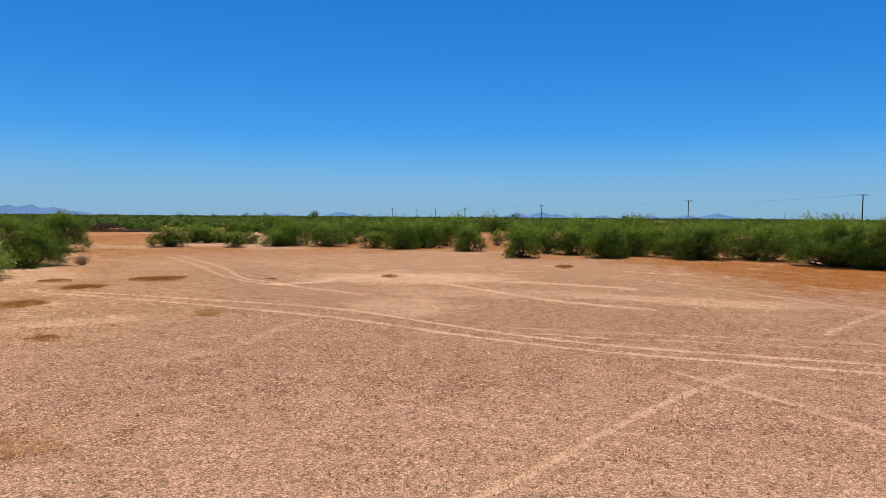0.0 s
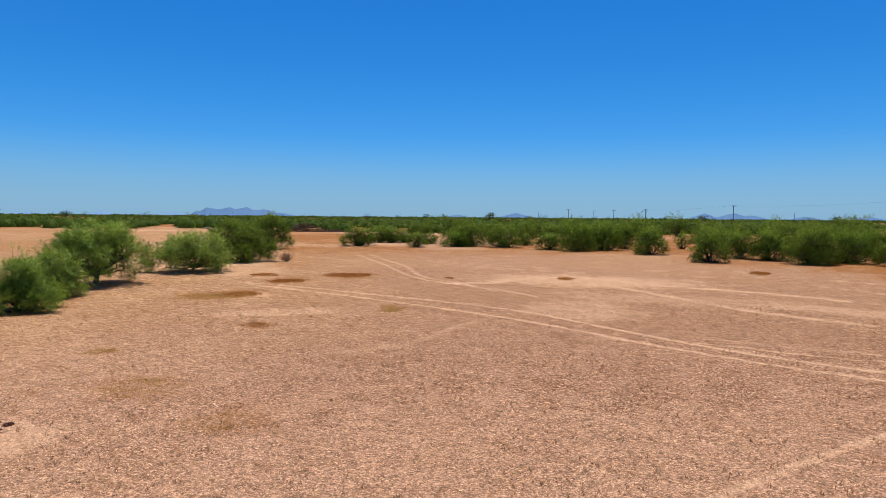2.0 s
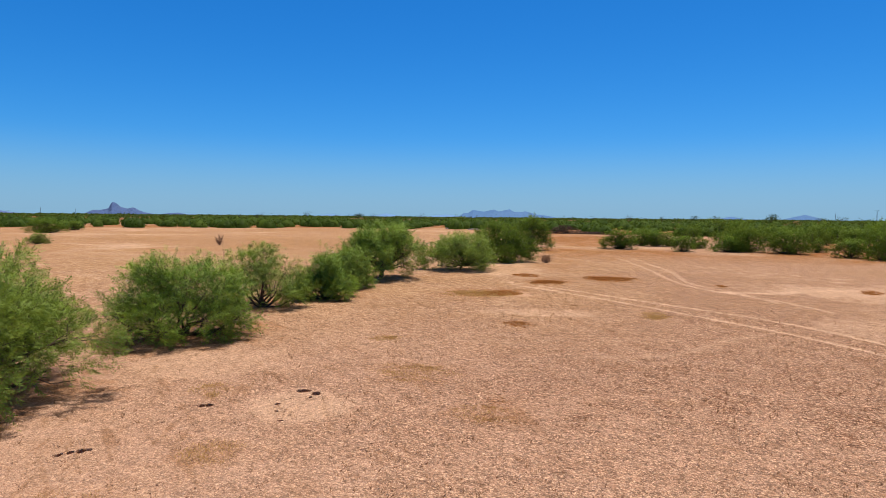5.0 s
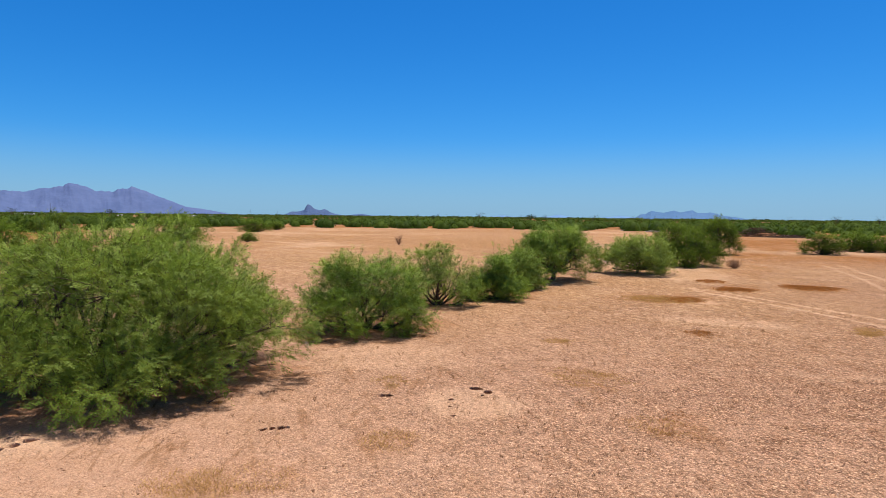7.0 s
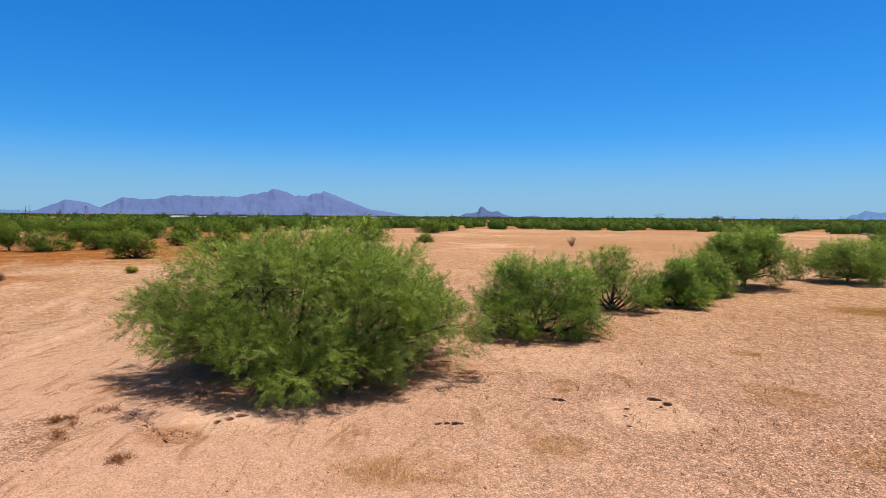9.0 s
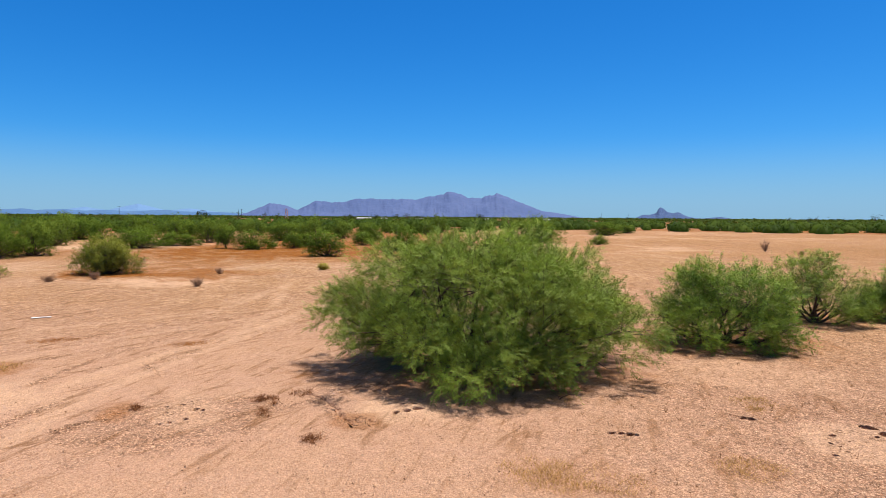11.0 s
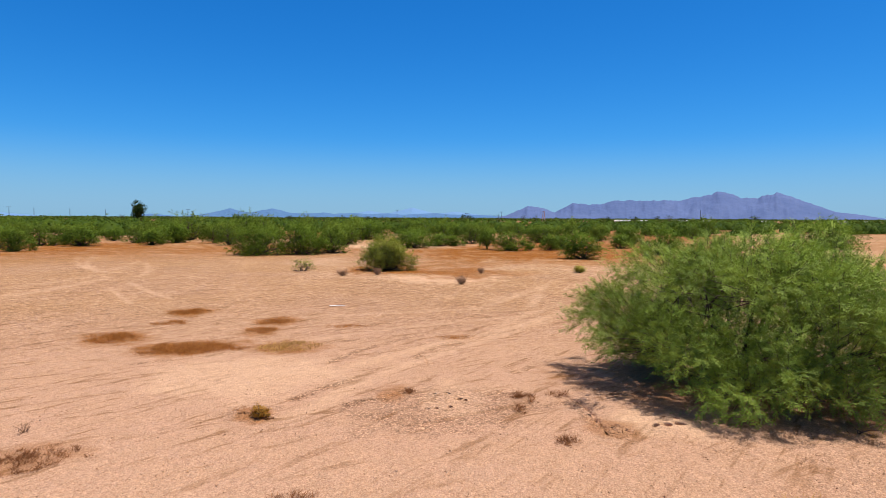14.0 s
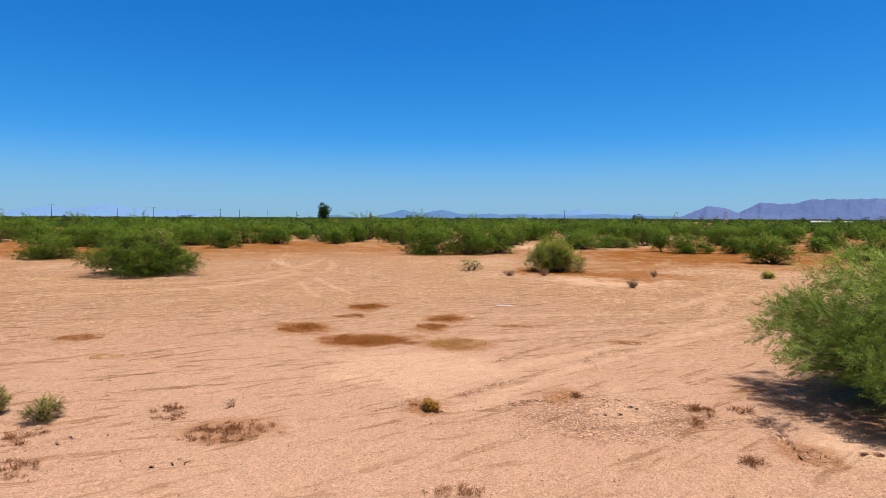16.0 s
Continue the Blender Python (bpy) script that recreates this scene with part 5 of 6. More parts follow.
# ---- dry grass, weeds, small shrubs ----
def grass_patch(name, label, x, y, across, along, turn, tall, hue, seed, weed=False):
    """Dry blades in tufts over a ragged patch."""
    rng = np.random.default_rng(seed)
    tufts = int(np.clip(across * along * (120 if weed else 75 if hue < 0.35 else 75), 8, 900))
    r, a = np.sqrt(rng.uniform(0, 1, tufts)) * rng.uniform(0.75, 1.15, tufts), rng.uniform(0, 6.28, tufts)
    u, v = np.cos(a) * r * along, np.sin(a) * r * across
    c, s = math.cos(radians(turn)), math.sin(radians(turn))
    tx, ty = u * c - v * s, u * s + v * c
    away = math.hypot(x, y)
    wide = (0.0030 if weed else 0.0022) + (0.00016 if weed else 0.00020) * away
    tall = tall * (1.1 if weed else 0.8)
    n = 26 if weed else 34
    foot = np.stack([np.repeat(tx, n), np.repeat(ty, n), np.zeros(tufts * n)], 1) + rng.normal(0, 0.035 if weed else 0.10, (tufts * n, 3)) * [1, 1, 0]
    lean = rng.normal(0, 0.8 if weed else 0.75, (tufts * n, 3)) * [1, 1, 0] + [0, 0, 1]
    size = tall * rng.uniform(0.4, 1.2, (tufts * n, 1)) * np.repeat(rng.uniform(0.5, 1.1, tufts), n)[:, None] * np.repeat(1.15 - 0.6 * np.minimum(r, 1), n)[:, None]
    a = rng.uniform(0, 3.14, tufts * n)
    side = np.stack([np.cos(a), np.sin(a), np.zeros(len(a))], 1) * wide
    mid, tip = foot + lean * size * 0.55, foot + lean * size + rng.normal(0, 0.2, (tufts * n, 3)) * size * [1, 1, 0.2]
    verts = np.stack([foot - side, mid - side * 0.8, tip, mid + side * 0.8], 1).reshape(-1, 3)
    verts[:, 2] = np.maximum(verts[:, 2], -0.02)
    me = mesh_of(name, verts, np.arange(len(verts)).reshape(-1, 4), WEED_BROWN if weed and hue < 0.5 else RUST_GRASS if hue < 0.35 else STRAW_GRASS if hue < 0.78 else GREEN_WEED)
    ob = tagged(new(name, me), label, "dry grass", kind="stuff")
    ob.location = (x, y, lie_at(x, y))
    return ob


GRASS = [
    (-16.19, -17.31, 0.82, 1.20, -133, 0.22, 0.1),
    (-15.81, -13.95, 1.40, 0.87, -139, 0.2, 0.1),
    (-16.94, -11.06, 0.94, 0.81, -147, 0.2, 0.35),
    (-21.89, -19.00, 0.84, 0.83, -139, 0.18, 0.1),
    (-19.13, -13.53, 0.62, 0.73, -145, 0.16, 0.15),
    (-19.45, -17.82, 0.88, 0.53, -138, 0.12, 0.2),
    (-21.10, -14.28, 0.74, 0.79, -146, 0.16, 0.15),
    (-10.57, -21.90, 0.76, 0.73, -116, 0.15, 0.3),
    (-9.68, -18.46, 0.46, 0.42, -118, 0.12, 0.4),
    (-15.71, -13.31, 1.37, 0.71, -140, 0.2, 0.1),
    (-20.28, -6.69, 0.86, 0.34, -162, 0.1, 0.3),
    (-21.00, -11.21, 0.74, 0.43, -152, 0.1, 0.3),
]
GRASS += [
    (-9.57, 2.55, 1.21, 0.63, 164, 0.17, 0.75),
    (-9.72, 5.59, 0.53, 0.50, 149, 0.17, 0.6),
    (-13.18, 7.71, 0.51, 0.66, 149, 0.1, 0.7),
    (-12.75, 20.02, 0.50, 0.59, 122, 0.14, 0.25),
    (-9.64, 25.71, 0.49, 1.05, 110, 0.12, 0.5),
    (-10.76, 11.98, 1.12, 1.00, 131, 0.08, 0.55),
    (-7.50, 10.33, 0.72, 0.61, 125, 0.08, 0.4),
    (-14.54, 14.77, 0.49, 0.57, 134, 0.1, 0.5),
    (-19.47, 27.21, 2.03, 1.53, 125, 0.1, 0.45),
    (-19.84, 34.48, 1.07, 1.28, 120, 0.1, 0.3),
    (-18.15, 39.94, 1.78, 0.93, 114, 0.1, 0.2),
]
GRASS += [
    (-18.90, 27.94, 1.06, 1.39, 124, 0.12, 0.3),
    (-12.83, 20.13, 0.43, 0.38, 123, 0.12, 0.25),
    (-19.91, 34.81, 1.08, 1.26, 120, 0.1, 0.3),
    (-17.77, 39.10, 1.54, 1.52, 114, 0.1, 0.15),
    (-23.42, 37.83, 0.90, 1.33, 122, 0.1, 0.2),
    (-9.48, 25.37, 0.36, 0.55, 110, 0.1, 0.5),
    (-10.84, 39.91, 0.28, 0.75, 105, 0.1, 0.15),
    (-3.58, 42.39, 0.57, 1.22, 95, 0.1, 0.3),
    (10.11, 51.92, 0.71, 1.86, 79, 0.12, 0.2),
    (-13.90, 3.40, 0.51, 0.41, 166, 0.1, 0.6),
    (-11.07, -8.39, 0.15, 0.36, -143, 0.1, 0.3),
    (-7.47, 10.73, 0.23, 0.97, 125, 0.07, 0.3),
]
for i, (x, y, across, along, turn, tall, hue) in enumerate(GRASS):
    grass_patch("dry_grass_patch", "low rust-brown dry grass patch on bare sand" if hue < 0.35 else "thin straw-coloured dry grass on the old field", x, y, across, along, turn, tall, hue, 300 + i)
WEEDS = [
    (-7.64, -10.08, 0.94, 0.66, -128, 0.12, 0.05),
    (-7.64, -12.08, 0.44, 0.55, -123, 0.12, 0.1),
    (-7.74, -5.16, 0.45, 0.28, -147, 0.15, 0.2),
    (-14.52, -2.35, 0.26, 0.28, -172, 0.18, 0.3),
    (-14.10, -3.06, 0.26, 0.21, -169, 0.15, 0.4),
    (-13.08, -2.90, 0.12, 0.28, -168, 0.12, 0.3),
    (-11.55, -1.71, 0.18, 0.22, -173, 0.12, 0.2),
    (-13.60, -5.63, 0.05, 0.19, -158, 0.16, 0.3),
    (-14.01, -2.99, 0.32, 0.49, -168, 0.12, 0.4),
    (-11.49, -1.70, 0.18, 0.23, -172, 0.12, 0.3),
    (-5.23, -12.99, 0.37, 0.53, -112, 0.1, 0.2),
    (-4.53, -11.49, 0.32, 0.55, -111, 0.1, 0.2),
]
for i, (x, y, across, along, turn, tall, hue) in enumerate(WEEDS):
    grass_patch("dry_weeds", "sparse reddish-brown dry weeds on sandy soil", x, y, across, along, turn, tall, hue, 400 + i, True)


def rust_weeds(seed):
    """Knee-high dead weeds in the rust-coloured belts under the bushes."""
    rng = np.random.default_rng(seed)
    feet = []
    for bx, by, across, along, turn, strength in RUST[:20]:
        n = int(min(260, across * along * 1.2) * strength)
        r, a = np.sqrt(rng.uniform(0, 1, n)), rng.uniform(0, 6.28, n)
        u, v, c, s = np.cos(a) * r * along, np.sin(a) * r * across, math.cos(radians(turn)), math.sin(radians(turn))
        feet.append(np.stack([bx + u * c - v * s, by + u * s + v * c], 1))
    feet = np.concatenate(feet)
    k = 9
    p = np.repeat(feet, k, 0) + rng.normal(0, 0.6, (len(feet) * k, 2))
    foot = np.stack([p[:, 0], p[:, 1], lie(p[:, 0], p[:, 1])], 1)
    tip = foot + rng.normal(0, 0.10, foot.shape) * [1, 1, 0] + np.stack([0 * p[:, 0], 0 * p[:, 0], rng.uniform(0.03, 0.11, len(p))], 1)
    a = rng.uniform(0, 3.14, len(p))
    side = np.stack([np.cos(a), np.sin(a), 0 * a], 1) * 0.022
    verts = np.stack([foot - side, (foot + tip) / 2 - side * 1.2, tip, (foot + tip) / 2 + side * 1.2], 1).reshape(-1, 3)
    me = mesh_of("rust_weeds", verts, np.arange(len(verts)).reshape(-1, 4), RUST_GRASS)
    tagged(new("rust_weeds", me), "belts of dead rust-coloured weeds round the bushes", "weeds", kind="stuff")


rust_weeds(500)


def stubble(seed):
    """Straw ends, clods and pebbles strewn over the nearer ground."""
    rng = np.random.default_rng(seed)
    n = 100000
    d, a = np.sqrt(rng.uniform(7.0 ** 2, 24.0 ** 2, n)), np.radians(rng.uniform(-42, 166, n))
    d = 7.0 + (d - 7.0) * rng.uniform(0.35, 1.0, n)
    x, y = -np.sin(a) * d, np.cos(a) * d
    turn = np.degrees(a)
    keep = rng.uniform(0, 1, n) < np.interp(turn, [-42, 50, 70, 90, 166], [0.95, 0.95, 0.7, 0.5, 0.45]) * (0.3 + value_noise(x * 0.7, y * 0.7, 91))
    x, y = x[keep], y[keep]
    n = len(x)
    s = 0.008 + 0.016 * rng.uniform(0, 1, n) ** 3
    foot = np.stack([x, y, lie(x, y) + 0.004], 1)
    corner = rng.normal(0, 1, (n, 4, 3))
    corner /= np.linalg.norm(corner, axis=2)[:, :, None]
    verts = foot[:, None] + corner * s[:, None, None] * [1.2, 1.2, 0.9]
    b = (np.arange(n) * 4)[:, None]
    faces = np.concatenate([np.concatenate([b + i, b + j, b + k, b + k], 1) for i, j, k in ((0, 1, 2), (0, 2, 3), (0, 3, 1))])
    me = mesh_of("clods", verts.reshape(-1, 3), faces, STUBBLE)
    tagged(new("clods", me), "brown clods and straw ends strewn over the soil", "clods", kind="stuff")


stubble(600)


def stalks(seed):
    """Dead upright stalks left standing on the old field."""
    rng = np.random.default_rng(seed)
    n = 5200
    d, a = 6.5 + 26 * rng.uniform(0, 1, n) ** 0.8, np.radians(rng.uniform(-42, 75, n))
    x, y = -np.sin(a) * d, np.cos(a) * d
    keep = rng.uniform(0, 1, n) < np.interp(np.degrees(a), [-42, 40, 75], [1.0, 0.9, 0.3]) * (value_noise(x * 0.4, y * 0.4, 95) + 0.1)
    x, y = x[keep], y[keep]
    foot = np.stack([x, y, lie(x, y) - 0.01], 1)
    k = 4
    foot = np.repeat(foot, k, 0) + rng.normal(0, 0.018, (len(x) * k, 3)) * [1, 1, 0]
    tall = rng.uniform(0.04, 0.13, (len(foot), 1))
    tip = foot + tall * (rng.normal(0, 0.45, foot.shape) * [1, 1, 0] + [0, 0, 1])
    t = rng.uniform(0, 3.14, len(foot))
    side = np.stack([np.cos(t), np.sin(t), 0 * t], 1) * 0.006
    me = mesh_of("stalks", np.stack([foot - side, foot + side, tip], 1).reshape(-1, 3), np.arange(len(foot) * 3).reshape(-1, 3)[:, [0, 1, 2, 2]], BROWN_STALK)
    tagged(new("stalks", me), "short dead brown stalks standing on the old field", "stubble", kind="stuff")


stalks(610)


def shrub(name, label, w, h, seed, material, leaf=(7, 0.10, 0.05, 0.012), twigs=160):
    return mesquite(name, label, "shrub", "", w, h, seed, 7, twigs, 4, leaf, 0.45, 6, 0.0, True, material, 0.9)


SHRUBS = [
    (-5.94, -13.74, 0.79, 0.38),
    (-5.59, -15.01, 0.51, 0.41),
    (-48.05, -5.71, 0.87, 0.44),
    (-41.86, -25.76, 2.20, 0.82),
]
stand(shrub("desert_shrub", "small dense grey-green desert shrub on bare sand", SHRUBS[0][2], SHRUBS[0][3] * 1.1, 701, LEAF_GREY, (7, 0.09, 0.04, 0.010), 210), *SHRUBS[0][:2])
stand(shrub("desert_shrub", "small grey-green desert shrub on bare sand", SHRUBS[1][2], SHRUBS[1][3] * 1.1, 702, LEAF_GREY, (7, 0.07, 0.04, 0.009), 200), *SHRUBS[1][:2])
stand(shrub("yellow_shrub", "small round yellow-green shrub on open sand", SHRUBS[2][2], SHRUBS[2][3], 703, LEAF_YELLOW, (6, 0.14, 0.07, 0.03), 120), *SHRUBS[2][:2])
stand(shrub("desert_shrub", "low open green shrub with spreading arms", SHRUBS[3][2], SHRUBS[3][3], 704, LEAF_OLIVE, (6, 0.16, 0.07, 0.022), 110), *SHRUBS[3][:2])
stand(shrub("yellow_weed", "golden-green weed growing in a washed-out hollow", 0.30, 0.24, 705, LEAF_GOLD, (6, 0.06, 0.04, 0.014), 90), -10.79, -7.76)


def dead_shrub(label, w, h, seed, material, branches=70):
    """Bare twigs forking up from one foot."""
    rng = np.random.default_rng(seed)
    s = Shape()
    thin = 0.008 + 0.006 * w
    for _ in range(branches):
        a, out = rng.uniform(0, 6.28), rng.uniform(0.1, 0.5) * w
        tip = np.array([math.cos(a) * out, math.sin(a) * out, h * rng.uniform(0.25, 1.0)])
        knee = tip * [0.45, 0.45, 0.5] + rng.normal(0, 0.06 * w, 3)
        s.tube([[0, 0, -0.03], knee, tip], [thin, thin * 0.7, thin * 0.3], 4)
        for _ in range(3):
            end = tip + rng.normal(0, 0.14 * w, 3)
            end[2] = max(end[2], 0.02)
            s.tube([knee + (tip - knee) * rng.uniform(0.2, 0.9), end], [thin * 0.5, thin * 0.25], 3)
    return tagged(new("dead_shrub", s.mesh("dead_shrub", material)), label, "dead shrub")


for i, (x, y, w, h) in enumerate([
    (-36.95, -11.57, 0.83, 0.50),
    (-44.92, -12.54, 0.63, 0.42),
    (-76.52, 46.36, 1.37, 1.42),
    (-69.26, 46.37, 0.75, 0.44),
    (-28.76, 50.04, 1.45, 0.78),
    (-40.99, -19.14, 0.81, 0.48),
    (-39.41, -21.07, 0.92, 0.35),
]):
    dead_shrub("bare grey-brown dead shrub standing on the sand", w, h, 720 + i, DEAD).location = (x, y, lie_at(x, y))


def stick(label, x, y, size, seed, material=DEAD):
    rng = np.random.default_rng(seed)
    s = Shape()
    a = rng.uniform(0, 6.28)
    way = np.array([math.cos(a), math.sin(a), 0.0])
    body = np.array([way * size * t + [0, 0, 0.03 + 0.25 * size * math.sin(t * 3)] + rng.normal(0, 0.02, 3) * [1, 1, 0.2] for t in np.linspace(-0.5, 0.5, 6)])
    s.tube(body, np.linspace(0.022, 0.008, 6), 5)
    for k in (1, 2, 3, 4):
        s.tube([body[k], body[k] + rng.normal(0, 0.16, 3) * size + [0, 0, 0.12 * size]], [0.010, 0.004], 4)
    tagged(new("dead_branch", s.mesh("dead_branch", material)), label, "branch").location = (x, y, lie_at(x, y))


dead_shrub("small bleached dead twig bush on bare sand", 0.32, 0.24, 741, DEAD, 9).location = (-8.56, -11.37, lie_at(-8.56, -11.37))
stick("dark dead stick in dry grass beside a bush", -13.76, 3.49, 0.5, 743, BRUSHWOOD)


def brush_pile(label, x, y, across, tall, turn, seed):
    rng = np.random.default_rng(seed)
    s = Shape()
    for _ in range(420):
        u = rng.normal(0, 0.33, 2)
        z = tall * max(0.06, (1 - u @ u * 2.2)) * rng.uniform(0.1, 0.95)
        c = np.array([u[0] * across, u[1] * 2.2, z])
        d = rng.normal(0, 1, 3) * [1, 0.7, 0.35]
        d *= rng.uniform(0.3, 0.75) / np.linalg.norm(d)
        ends = np.array([c - d, c + rng.normal(0, 0.08, 3), c + d])
        ends[:, 2] = np.maximum(ends[:, 2], 0.03)
        s.tube(ends, [0.05, 0.045, 0.02], 4)
    ob = tagged(new("brush_pile", s.mesh("brush_pile", BRUSHWOOD)), label, "brush pile", kind="stuff")
    ob.matrix_world = pose(x, y, lie_at(x, y), 0, 0, turn)


brush_pile("dark brown pile of dead brush on pale sand", -79.01, 146.96, 8.0, 2.5, 26, 751)
brush_pile("low strip of dead brown brush on sand", -72.42, 148.89, 7.0, 0.6, 24, 752)


def rubble(label, x, y, across, tall, seed):
    rng = np.random.default_rng(seed)
    s = Shape()
    for _ in range(26):
        u = rng.normal(0, 0.28, 2)
        size = rng.uniform(0.25, 0.7)
        s.box(u[0] * across, u[1] * 1.5, max(0.0, tall * (0.6 - abs(u[0]) * 1.6) * rng.uniform(0, 0.8)), size * rng.uniform(0.7, 1.6), size, size * 0.5, rng.uniform(0, 90))
    ob = tagged(new("rubble_pile", s.mesh("rubble_pile", RUBBLE_GREY)), label, "rubble")
    ob.matrix_world = pose(x, y, lie_at(x, y) - 0.02, 0, 0, 40)


rubble("pale heap of broken concrete on sand", -121.18, 164.85, 3.4, 1.1, 761)
rubble("low grey-brown heap of rubble on sand", -134.27, 171.54, 4.5, 0.5, 762)


def trough(x, y):
    root = tagged(new("water_trough"), "dark rusty metal trough on legs among bushes", "trough")
    part("tank", Shape().box(0, 0, 0.5, 1.8, 0.9, 0.10).box(0, 0.43, 0.6, 1.8, 0.05, 0.5).box(0, -0.43, 0.6, 1.8, 0.05, 0.5).box(0.88, 0, 0.6, 0.05, 0.8, 0.5).box(-0.88, 0, 0.6, 0.05, 0.8, 0.5).mesh("tank", DARK_METAL), root)
    for lx in (-0.8, 0.8):
        for ly in (-0.35, 0.35):
            part("leg", Shape().box(lx, ly, -0.02, 0.09, 0.09, 0.52).mesh("leg", DARK_METAL), root)
    root.location = (x, y, lie_at(x, y))


trough(-43.15, 132.20)
board = tagged(new("white_board", Shape().box(0, 0, 0.0, 0.66, 0.10, 0.025).box(0.16, 0.09, 0.004, 0.36, 0.06, 0.022, 6).mesh("white_board", WHITE_BOARD)), "weathered white board lying on open sand", "board")
board.matrix_world = pose(-25.66, -14.05, 0.03, 0, 0, -67)


# ---- power poles, wires, far buildings and trees ----
def utility_pole(x, y, tall, arms, turn):
    root = tagged(new("utility_pole"), "dark wooden utility pole with a crossarm" if arms else "plain dark wooden utility pole", "utility pole", "power poles")
    part("pole", Shape().tube([[0, 0, -0.4], [0, 0, tall * 0.5], [0, 0, tall]], [0.21, 0.18, 0.14], 8).mesh("pole", POLE_WOOD, True), root)
    for k in range(min(arms, 2)):
        z = tall - 0.35 - k * 1.1
        arm = part("crossarm", Shape().box(0, 0.17, z, 2.9, 0.14, 0.17).mesh("crossarm", POLE_WOOD), root)
        for ox in (-1.3, -0.6, 0.6, 1.3):
            part("insulator", Shape().tube([[ox, 0.17, z + 0.16], [ox, 0.17, z + 0.26], [ox, 0.17, z + 0.40]], [0.03, 0.075, 0.045], 6).mesh("insulator", PORCELAIN), arm)
    if arms == 3:
        part("transformer", Shape().tube([[0.42, 0, tall - 3.1], [0.42, 0, tall - 3.05], [0.42, 0, tall - 2.0], [0.42, 0, tall - 1.9]], [0.05, 0.36, 0.36, 0.1], 10).mesh("transformer", STEEL), root, "grey cylindrical transformer")
    root.matrix_world = pose(x, y, 0, 0, 0, turn)


POLES = [
    (129.7, 194.8, 12, 1),
    (106.1, 272.6, 12, 1),
    (60.8, 388.4, 12, 1),
    (15.8, 458.0, 11, 3),
    (-40.0, 498.3, 11, 1),
    (-24.2, 579.7, 11, 1),
    (-6.4, 531.4, 11, 1),
    (-91.6, 721.8, 11, 0),
    (149.2, 630.9, 10, 0),
    (364.5, 672.1, 10, 0),
    (437.3, 695.7, 10, 0),
    (-202.1, -450.2, 12, 1),
    (-298.4, -489.4, 12, 1),
    (-336.1, -453.1, 11, 1),
    (-461.8, -400.3, 11, 1),
    (-284.5, -519.4, 11, 0),
    (-348.0, -531.4, 11, 0),
    (-366.2, -466.4, 11, 0),
    (-402.7, -471.6, 11, 0),
    (-483.1, -518.9, 11, 0),
    (-505.1, -214.9, 11, 1),
    (-652.6, -157.7, 11, 1),
    (-709.4, -174.4, 11, 0),
    (-823.6, 271.8, 11, 0),
    (-954.2, 358.5, 11, 0),
    (-590.6, 34.5, 12, 0),
]
for x, y, tall, arms in POLES:
    utility_pole(x, y, tall, arms, math.degrees(math.atan2(y, x)) - 90)


def wires(a, b, sag):
    (ax, ay, az), (bx, by, bz) = a[:3], b[:3]
    d = np.array([bx - ax, by - ay, 0.0])
    side = np.array([-d[1], d[0], 0]) / np.linalg.norm(d)
    s = Shape()
    for off in (-1.3, 0.6, 1.3):
        t = np.linspace(0, 1, 13)[:, None]
        p = np.array([ax, ay, az]) + t * (d + [0, 0, bz - az]) + side * off * 0.4
        p[:, 2] -= (sag * 4 * t * (1 - t))[:, 0] - 0.05
        s.tube(p, np.full(13, 0.006), 3)
    tagged(new("power_line", s.mesh("power_line", POLE_WOOD)), "thin dark power lines slung between poles", "wires")


for a, b in ((0, 1), (1, 2), (2, 3), (11, 12), (12, 13)):
    wires(POLES[a], POLES[b], 1.2)


def farm_building(x, y, long, deep, tall, i):
    root = tagged(new("farm_building"), "long low white building with a pale metal roof" if i != 8 else "low tan-roofed building on the plain", "building", "buildings on the plain")
    tall *= 0.64
    eave = tall * 0.66
    part("wall", Shape().box(0, 0, 0, long, deep, eave).mesh("wall", WHITE_WALL), root)
    a, b = long / 2 + 0.5, deep / 2 + 0.6
    v = [(-a, -b, eave), (a, -b, eave), (a, b, eave), (-a, b, eave), (-a, 0, tall), (a, 0, tall), (-a, -b, eave - 0.2), (a, -b, eave - 0.2), (a, b, eave - 0.2), (-a, b, eave - 0.2)]
    part("roof", mesh_of("roof", v, [(0, 1, 5, 4), (2, 3, 4, 5), (0, 4, 3, 3), (1, 2, 5, 5), (6, 7, 1, 0), (8, 9, 3, 2), (7, 8, 2, 1), (9, 6, 0, 3), (6, 9, 8, 7)], WHITE_ROOF if i != 8 else TAN_ROOF), root)
    n = max(2, int(long / 5))
    for k in range(n):
        ox = -long / 2 + (k + 0.5) * long / n
        door = k == n // 2
        part("door" if door else "window", Shape().box(ox, -deep / 2 - 0.03, 0.0 if door else 1.0, 1.2, 0.08, 2.1 if door else 1.1).mesh("opening", DARK_GLASS), root)
    root.matrix_world = pose(x, y, 0, 0, 0, math.degrees(math.atan2(y, x)) + 90 + (i * 37 % 30) - 15)


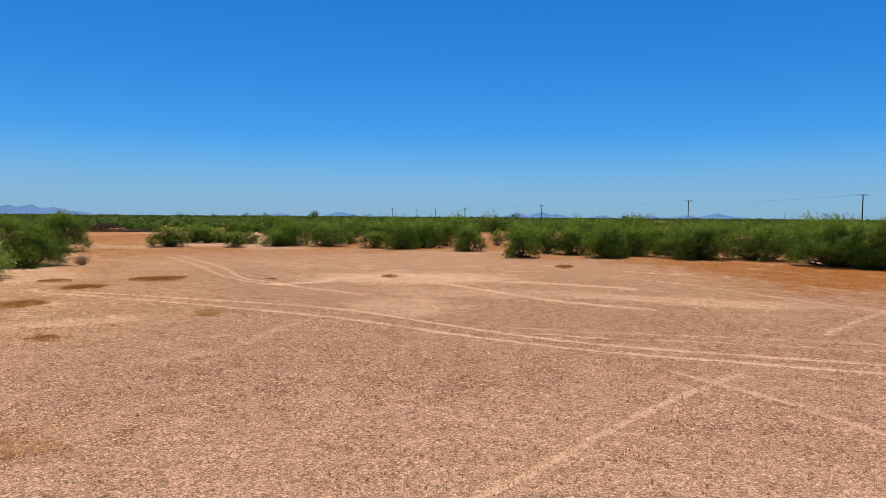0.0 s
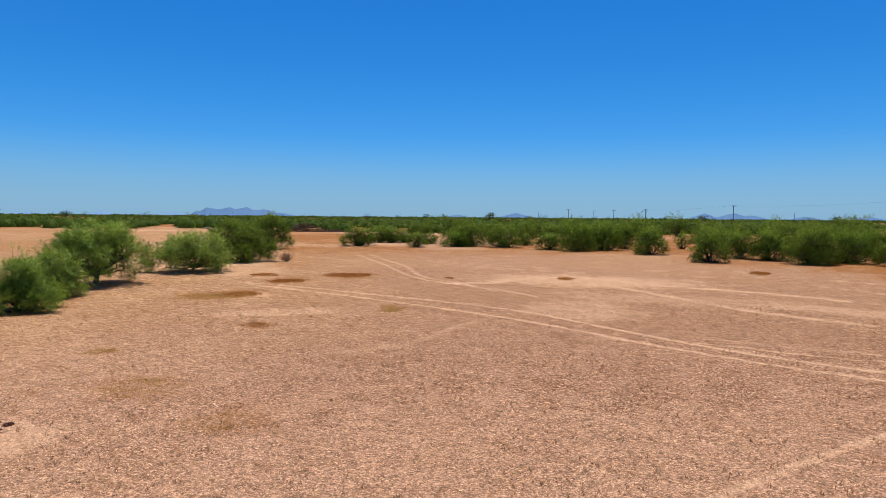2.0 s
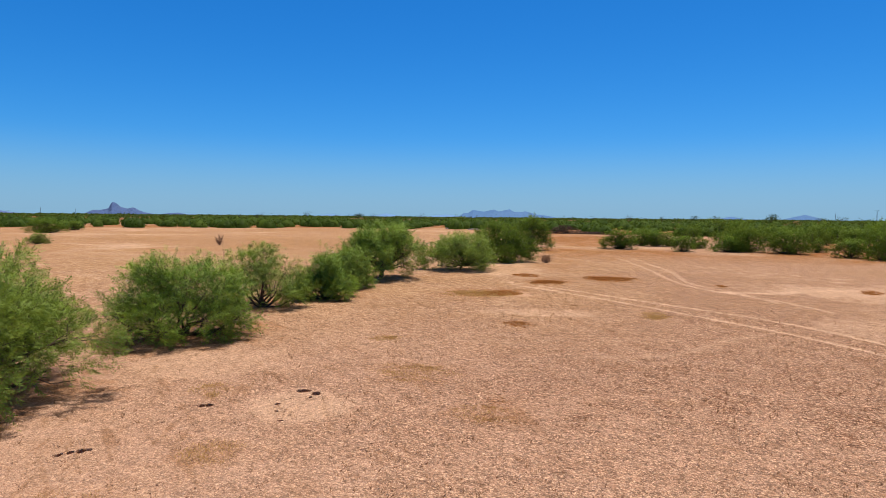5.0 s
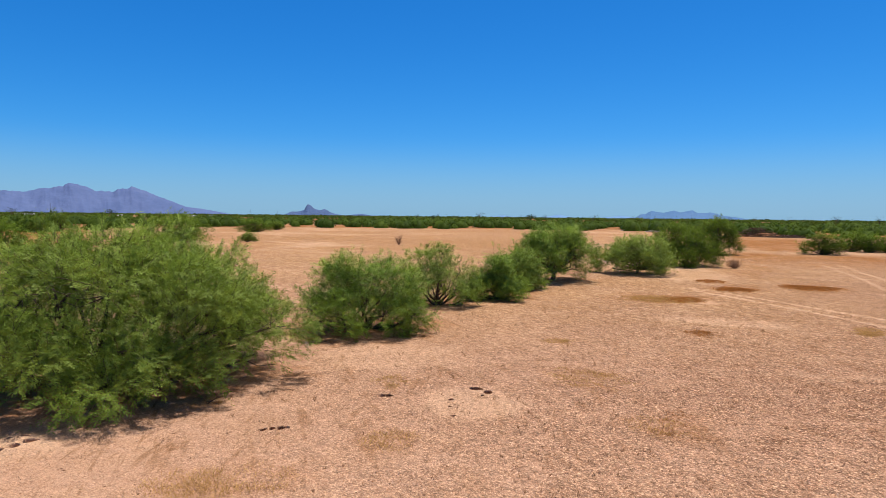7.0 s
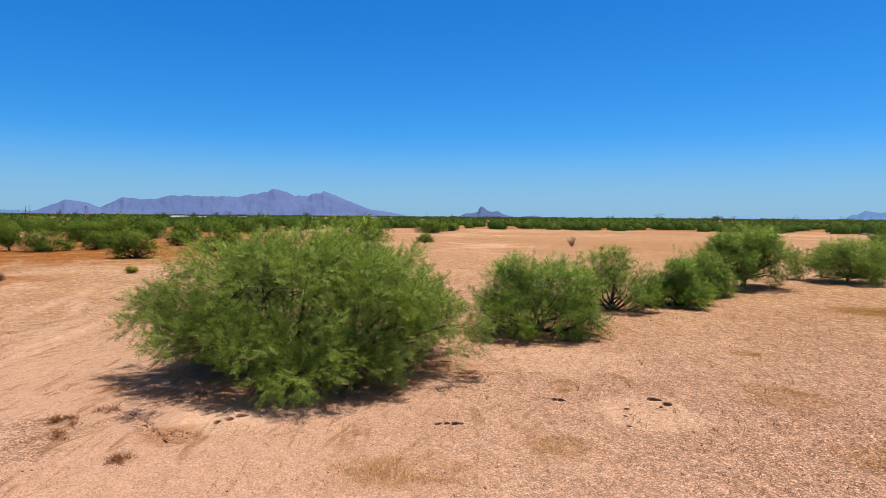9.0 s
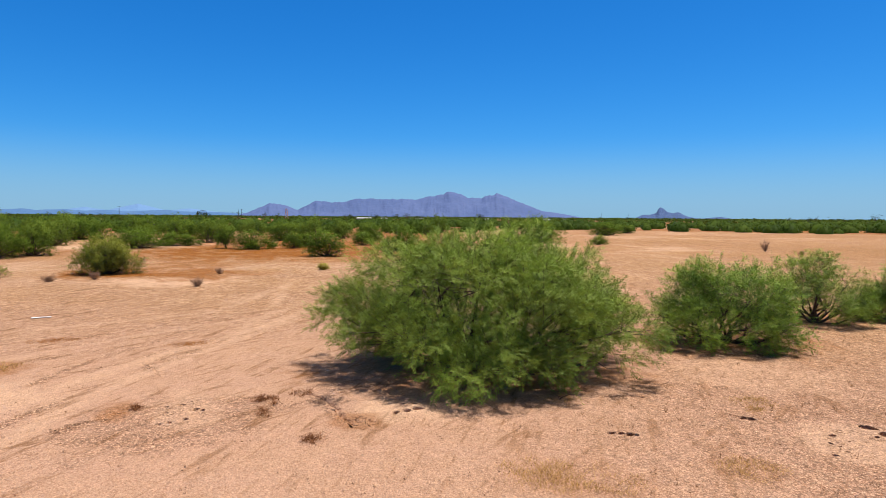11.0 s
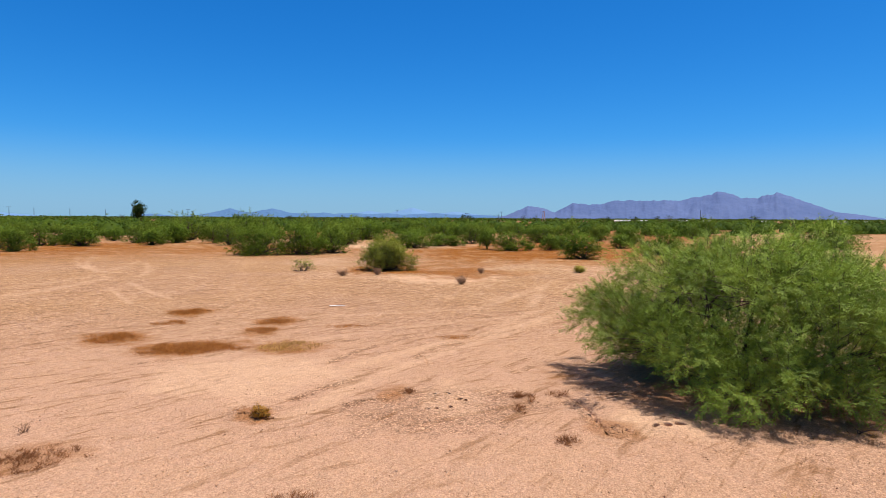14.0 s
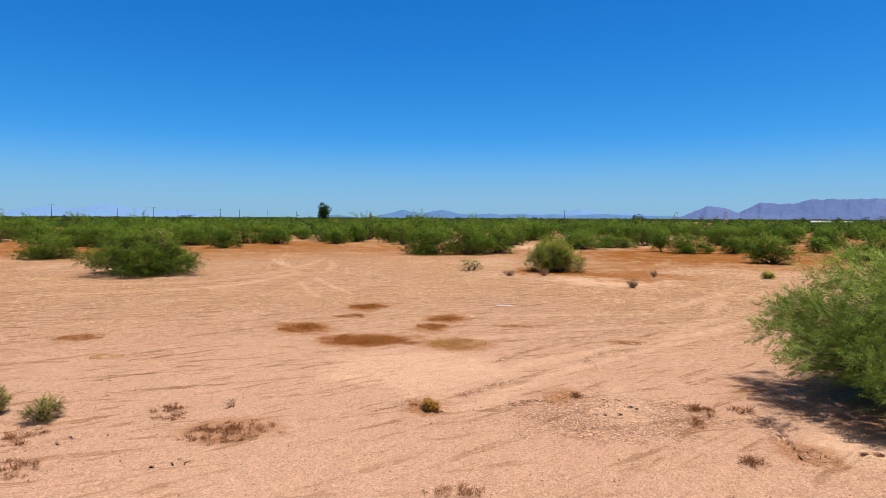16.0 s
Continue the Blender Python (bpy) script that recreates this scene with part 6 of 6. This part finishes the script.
for i, (x, y, long, deep, tall) in enumerate([
    (-799.0, -40.7, 18.6, 11, 4.8),
    (-819.8, -18.4, 9.92, 9, 4.4),
    (-849.6, 25.2, 18.6, 10, 4.6),
    (-848.1, 56.9, 8.68, 9, 4.2),
    (-795.5, 84.3, 9.92, 9, 4.0),
    (-777.8, 187.3, 8.68, 9, 4.2),
    (-772.7, 207.2, 8.68, 9, 4.2),
    (-316.6, -734.7, 4.34, 7, 3.8),
    (-317.8, -690.4, 4.34, 7, 3.8),
    (-791.5, 116.1, 8.68, 9, 4.2),
]):
    farm_building(x, y, long, deep, tall, i)


def leaf_tree(label, x, y, w, h, seed, clumps=260, trunk=0.25):
    """A far broad tree: trunk, limbs, and a crown of leaf clumps in lobes."""
    rng = np.random.default_rng(seed)
    root = tagged(new("broadleaf_tree"), label, "tree", "far trees")
    wood = Shape().tube([[0, 0, -0.2], [0.1, 0, h * trunk], [0, 0.1, h * 0.7]], [0.035 * h, 0.028 * h, 0.01 * h], 7)
    centres = []
    for k in range(9):
        a, z = rng.uniform(0, 6.28), rng.uniform(trunk + 0.12, 0.88)
        c = np.array([math.cos(a) * w * 0.26, math.sin(a) * w * 0.26, h * z])
        centres.append(c)
        wood.tube([[0, 0, h * trunk * rng.uniform(0.8, 1.3)], c * [0.5, 0.5, 0.85], c], [0.014 * h, 0.01 * h, 0.004 * h], 5)
    part("trunk", wood.mesh("trunk", BARK, True), root)
    c = np.array(centres)[rng.integers(0, 9, clumps)]
    u = rng.normal(0, 1, (clumps, 3))
    u /= np.linalg.norm(u, axis=1)[:, None]
    v, q, _ = strew(rng, [spray(rng, 5, 0.09 * w, 0.06 * w, 0.028 * w) for _ in range(4)], c + u * [w * 0.26, w * 0.26, h * 0.14] * rng.uniform(0.5, 1, (clumps, 1)), u, np.ones(clumps))
    part("crown", mesh_of("crown", v, q, LEAF_DARK), root)
    root.location = (x, y, 0)


for i, (x, y, h) in enumerate([
    (-758.0, -55.6, 7),
    (-759.5, -26.5, 6.5),
    (-760.0, -1.6, 7.5),
    (-759.6, 24.5, 5.5),
    (-630.7, -303.6, 6),
    (-589.9, -376.8, 6),
    (-603.6, -354.5, 6),
    (-402.4, -120.4, 7),
    (-759.5, 28.1, 6),
    (-753.5, 99.1, 8),
    (-495.7, 338.1, 6),
    (-437.1, 411.1, 7),
    (-179.5, 572.5, 7),
    (-100.8, 489.7, 8),
    (-162.9, 577.4, 7),
    (68.3, 596.1, 7),
    (-70.8, 495.0, 6.5),
    (165.9, 576.6, 7),
    (-98.4, -207.9, 5.5),
    (-183.9, -274.0, 5),
    (-264.8, -140.9, 5),
    (-400.7, -299.1, 6.5),
]):
    leaf_tree("dark green tree standing over the scrub", x, y, h * (1.3 if i % 2 else 1.0), h, 800 + i, 220)

rng = random.Random(860)
for i in range(64):
    a, d, h = radians(rng.uniform(-34, 58) if i < 48 else rng.uniform(84, 158)), rng.uniform(520, 900), rng.uniform(5.0, 8.5)
    leaf_tree("small dark tree on the edge of the plain", -math.sin(a) * d, math.cos(a) * d, h * rng.uniform(0.6, 1.3), h, 870 + i, 46, rng.uniform(0.1, 0.4))

for x, y in [
    (-186.9, -183.6),
]:
    leaf_tree("tall dark green tree standing alone above the scrub", x, y, 6.2, 12.0, 840, 1500, 0.2)


def lattice_tower(x, y):
    """A four-legged red and white mast with braces."""
    root = tagged(new("lattice_tower"), "red and white steel lattice tower on the plain", "tower")
    tall, foot, head = 13.0, 2.2, 0.8
    for sx, sy in ((1, 1), (1, -1), (-1, -1), (-1, 1)):
        part("leg", Shape().tube([[sx * foot, sy * foot, -0.2], [sx * head, sy * head, tall]], [0.22, 0.16], 5).mesh("leg", RED_STEEL), root)
    for k in range(5):
        z0, z1 = tall * k / 5, tall * (k + 1) / 5
        r0, r1 = foot + (head - foot) * k / 5, foot + (head - foot) * (k + 1) / 5
        for a in range(4):
            (ux, uy), (vx, vy) = ((1, 1), (1, -1), (-1, -1), (-1, 1))[a], ((1, -1), (-1, -1), (-1, 1), (1, 1))[a]
            part("brace", Shape().tube([[ux * r0, uy * r0, z0], [vx * r1, vy * r1, z1]], [0.10, 0.10], 4).mesh("brace", WHITE_WALL if k % 2 else RED_STEEL), root)
    part("platform", Shape().box(0, 0, tall, 2.4, 2.4, 0.9).mesh("platform", RED_STEEL), root)
    root.location = (x, y, 0)


for x, y in [
    (-847.5, -146.3),
]:
    lattice_tower(x, y)
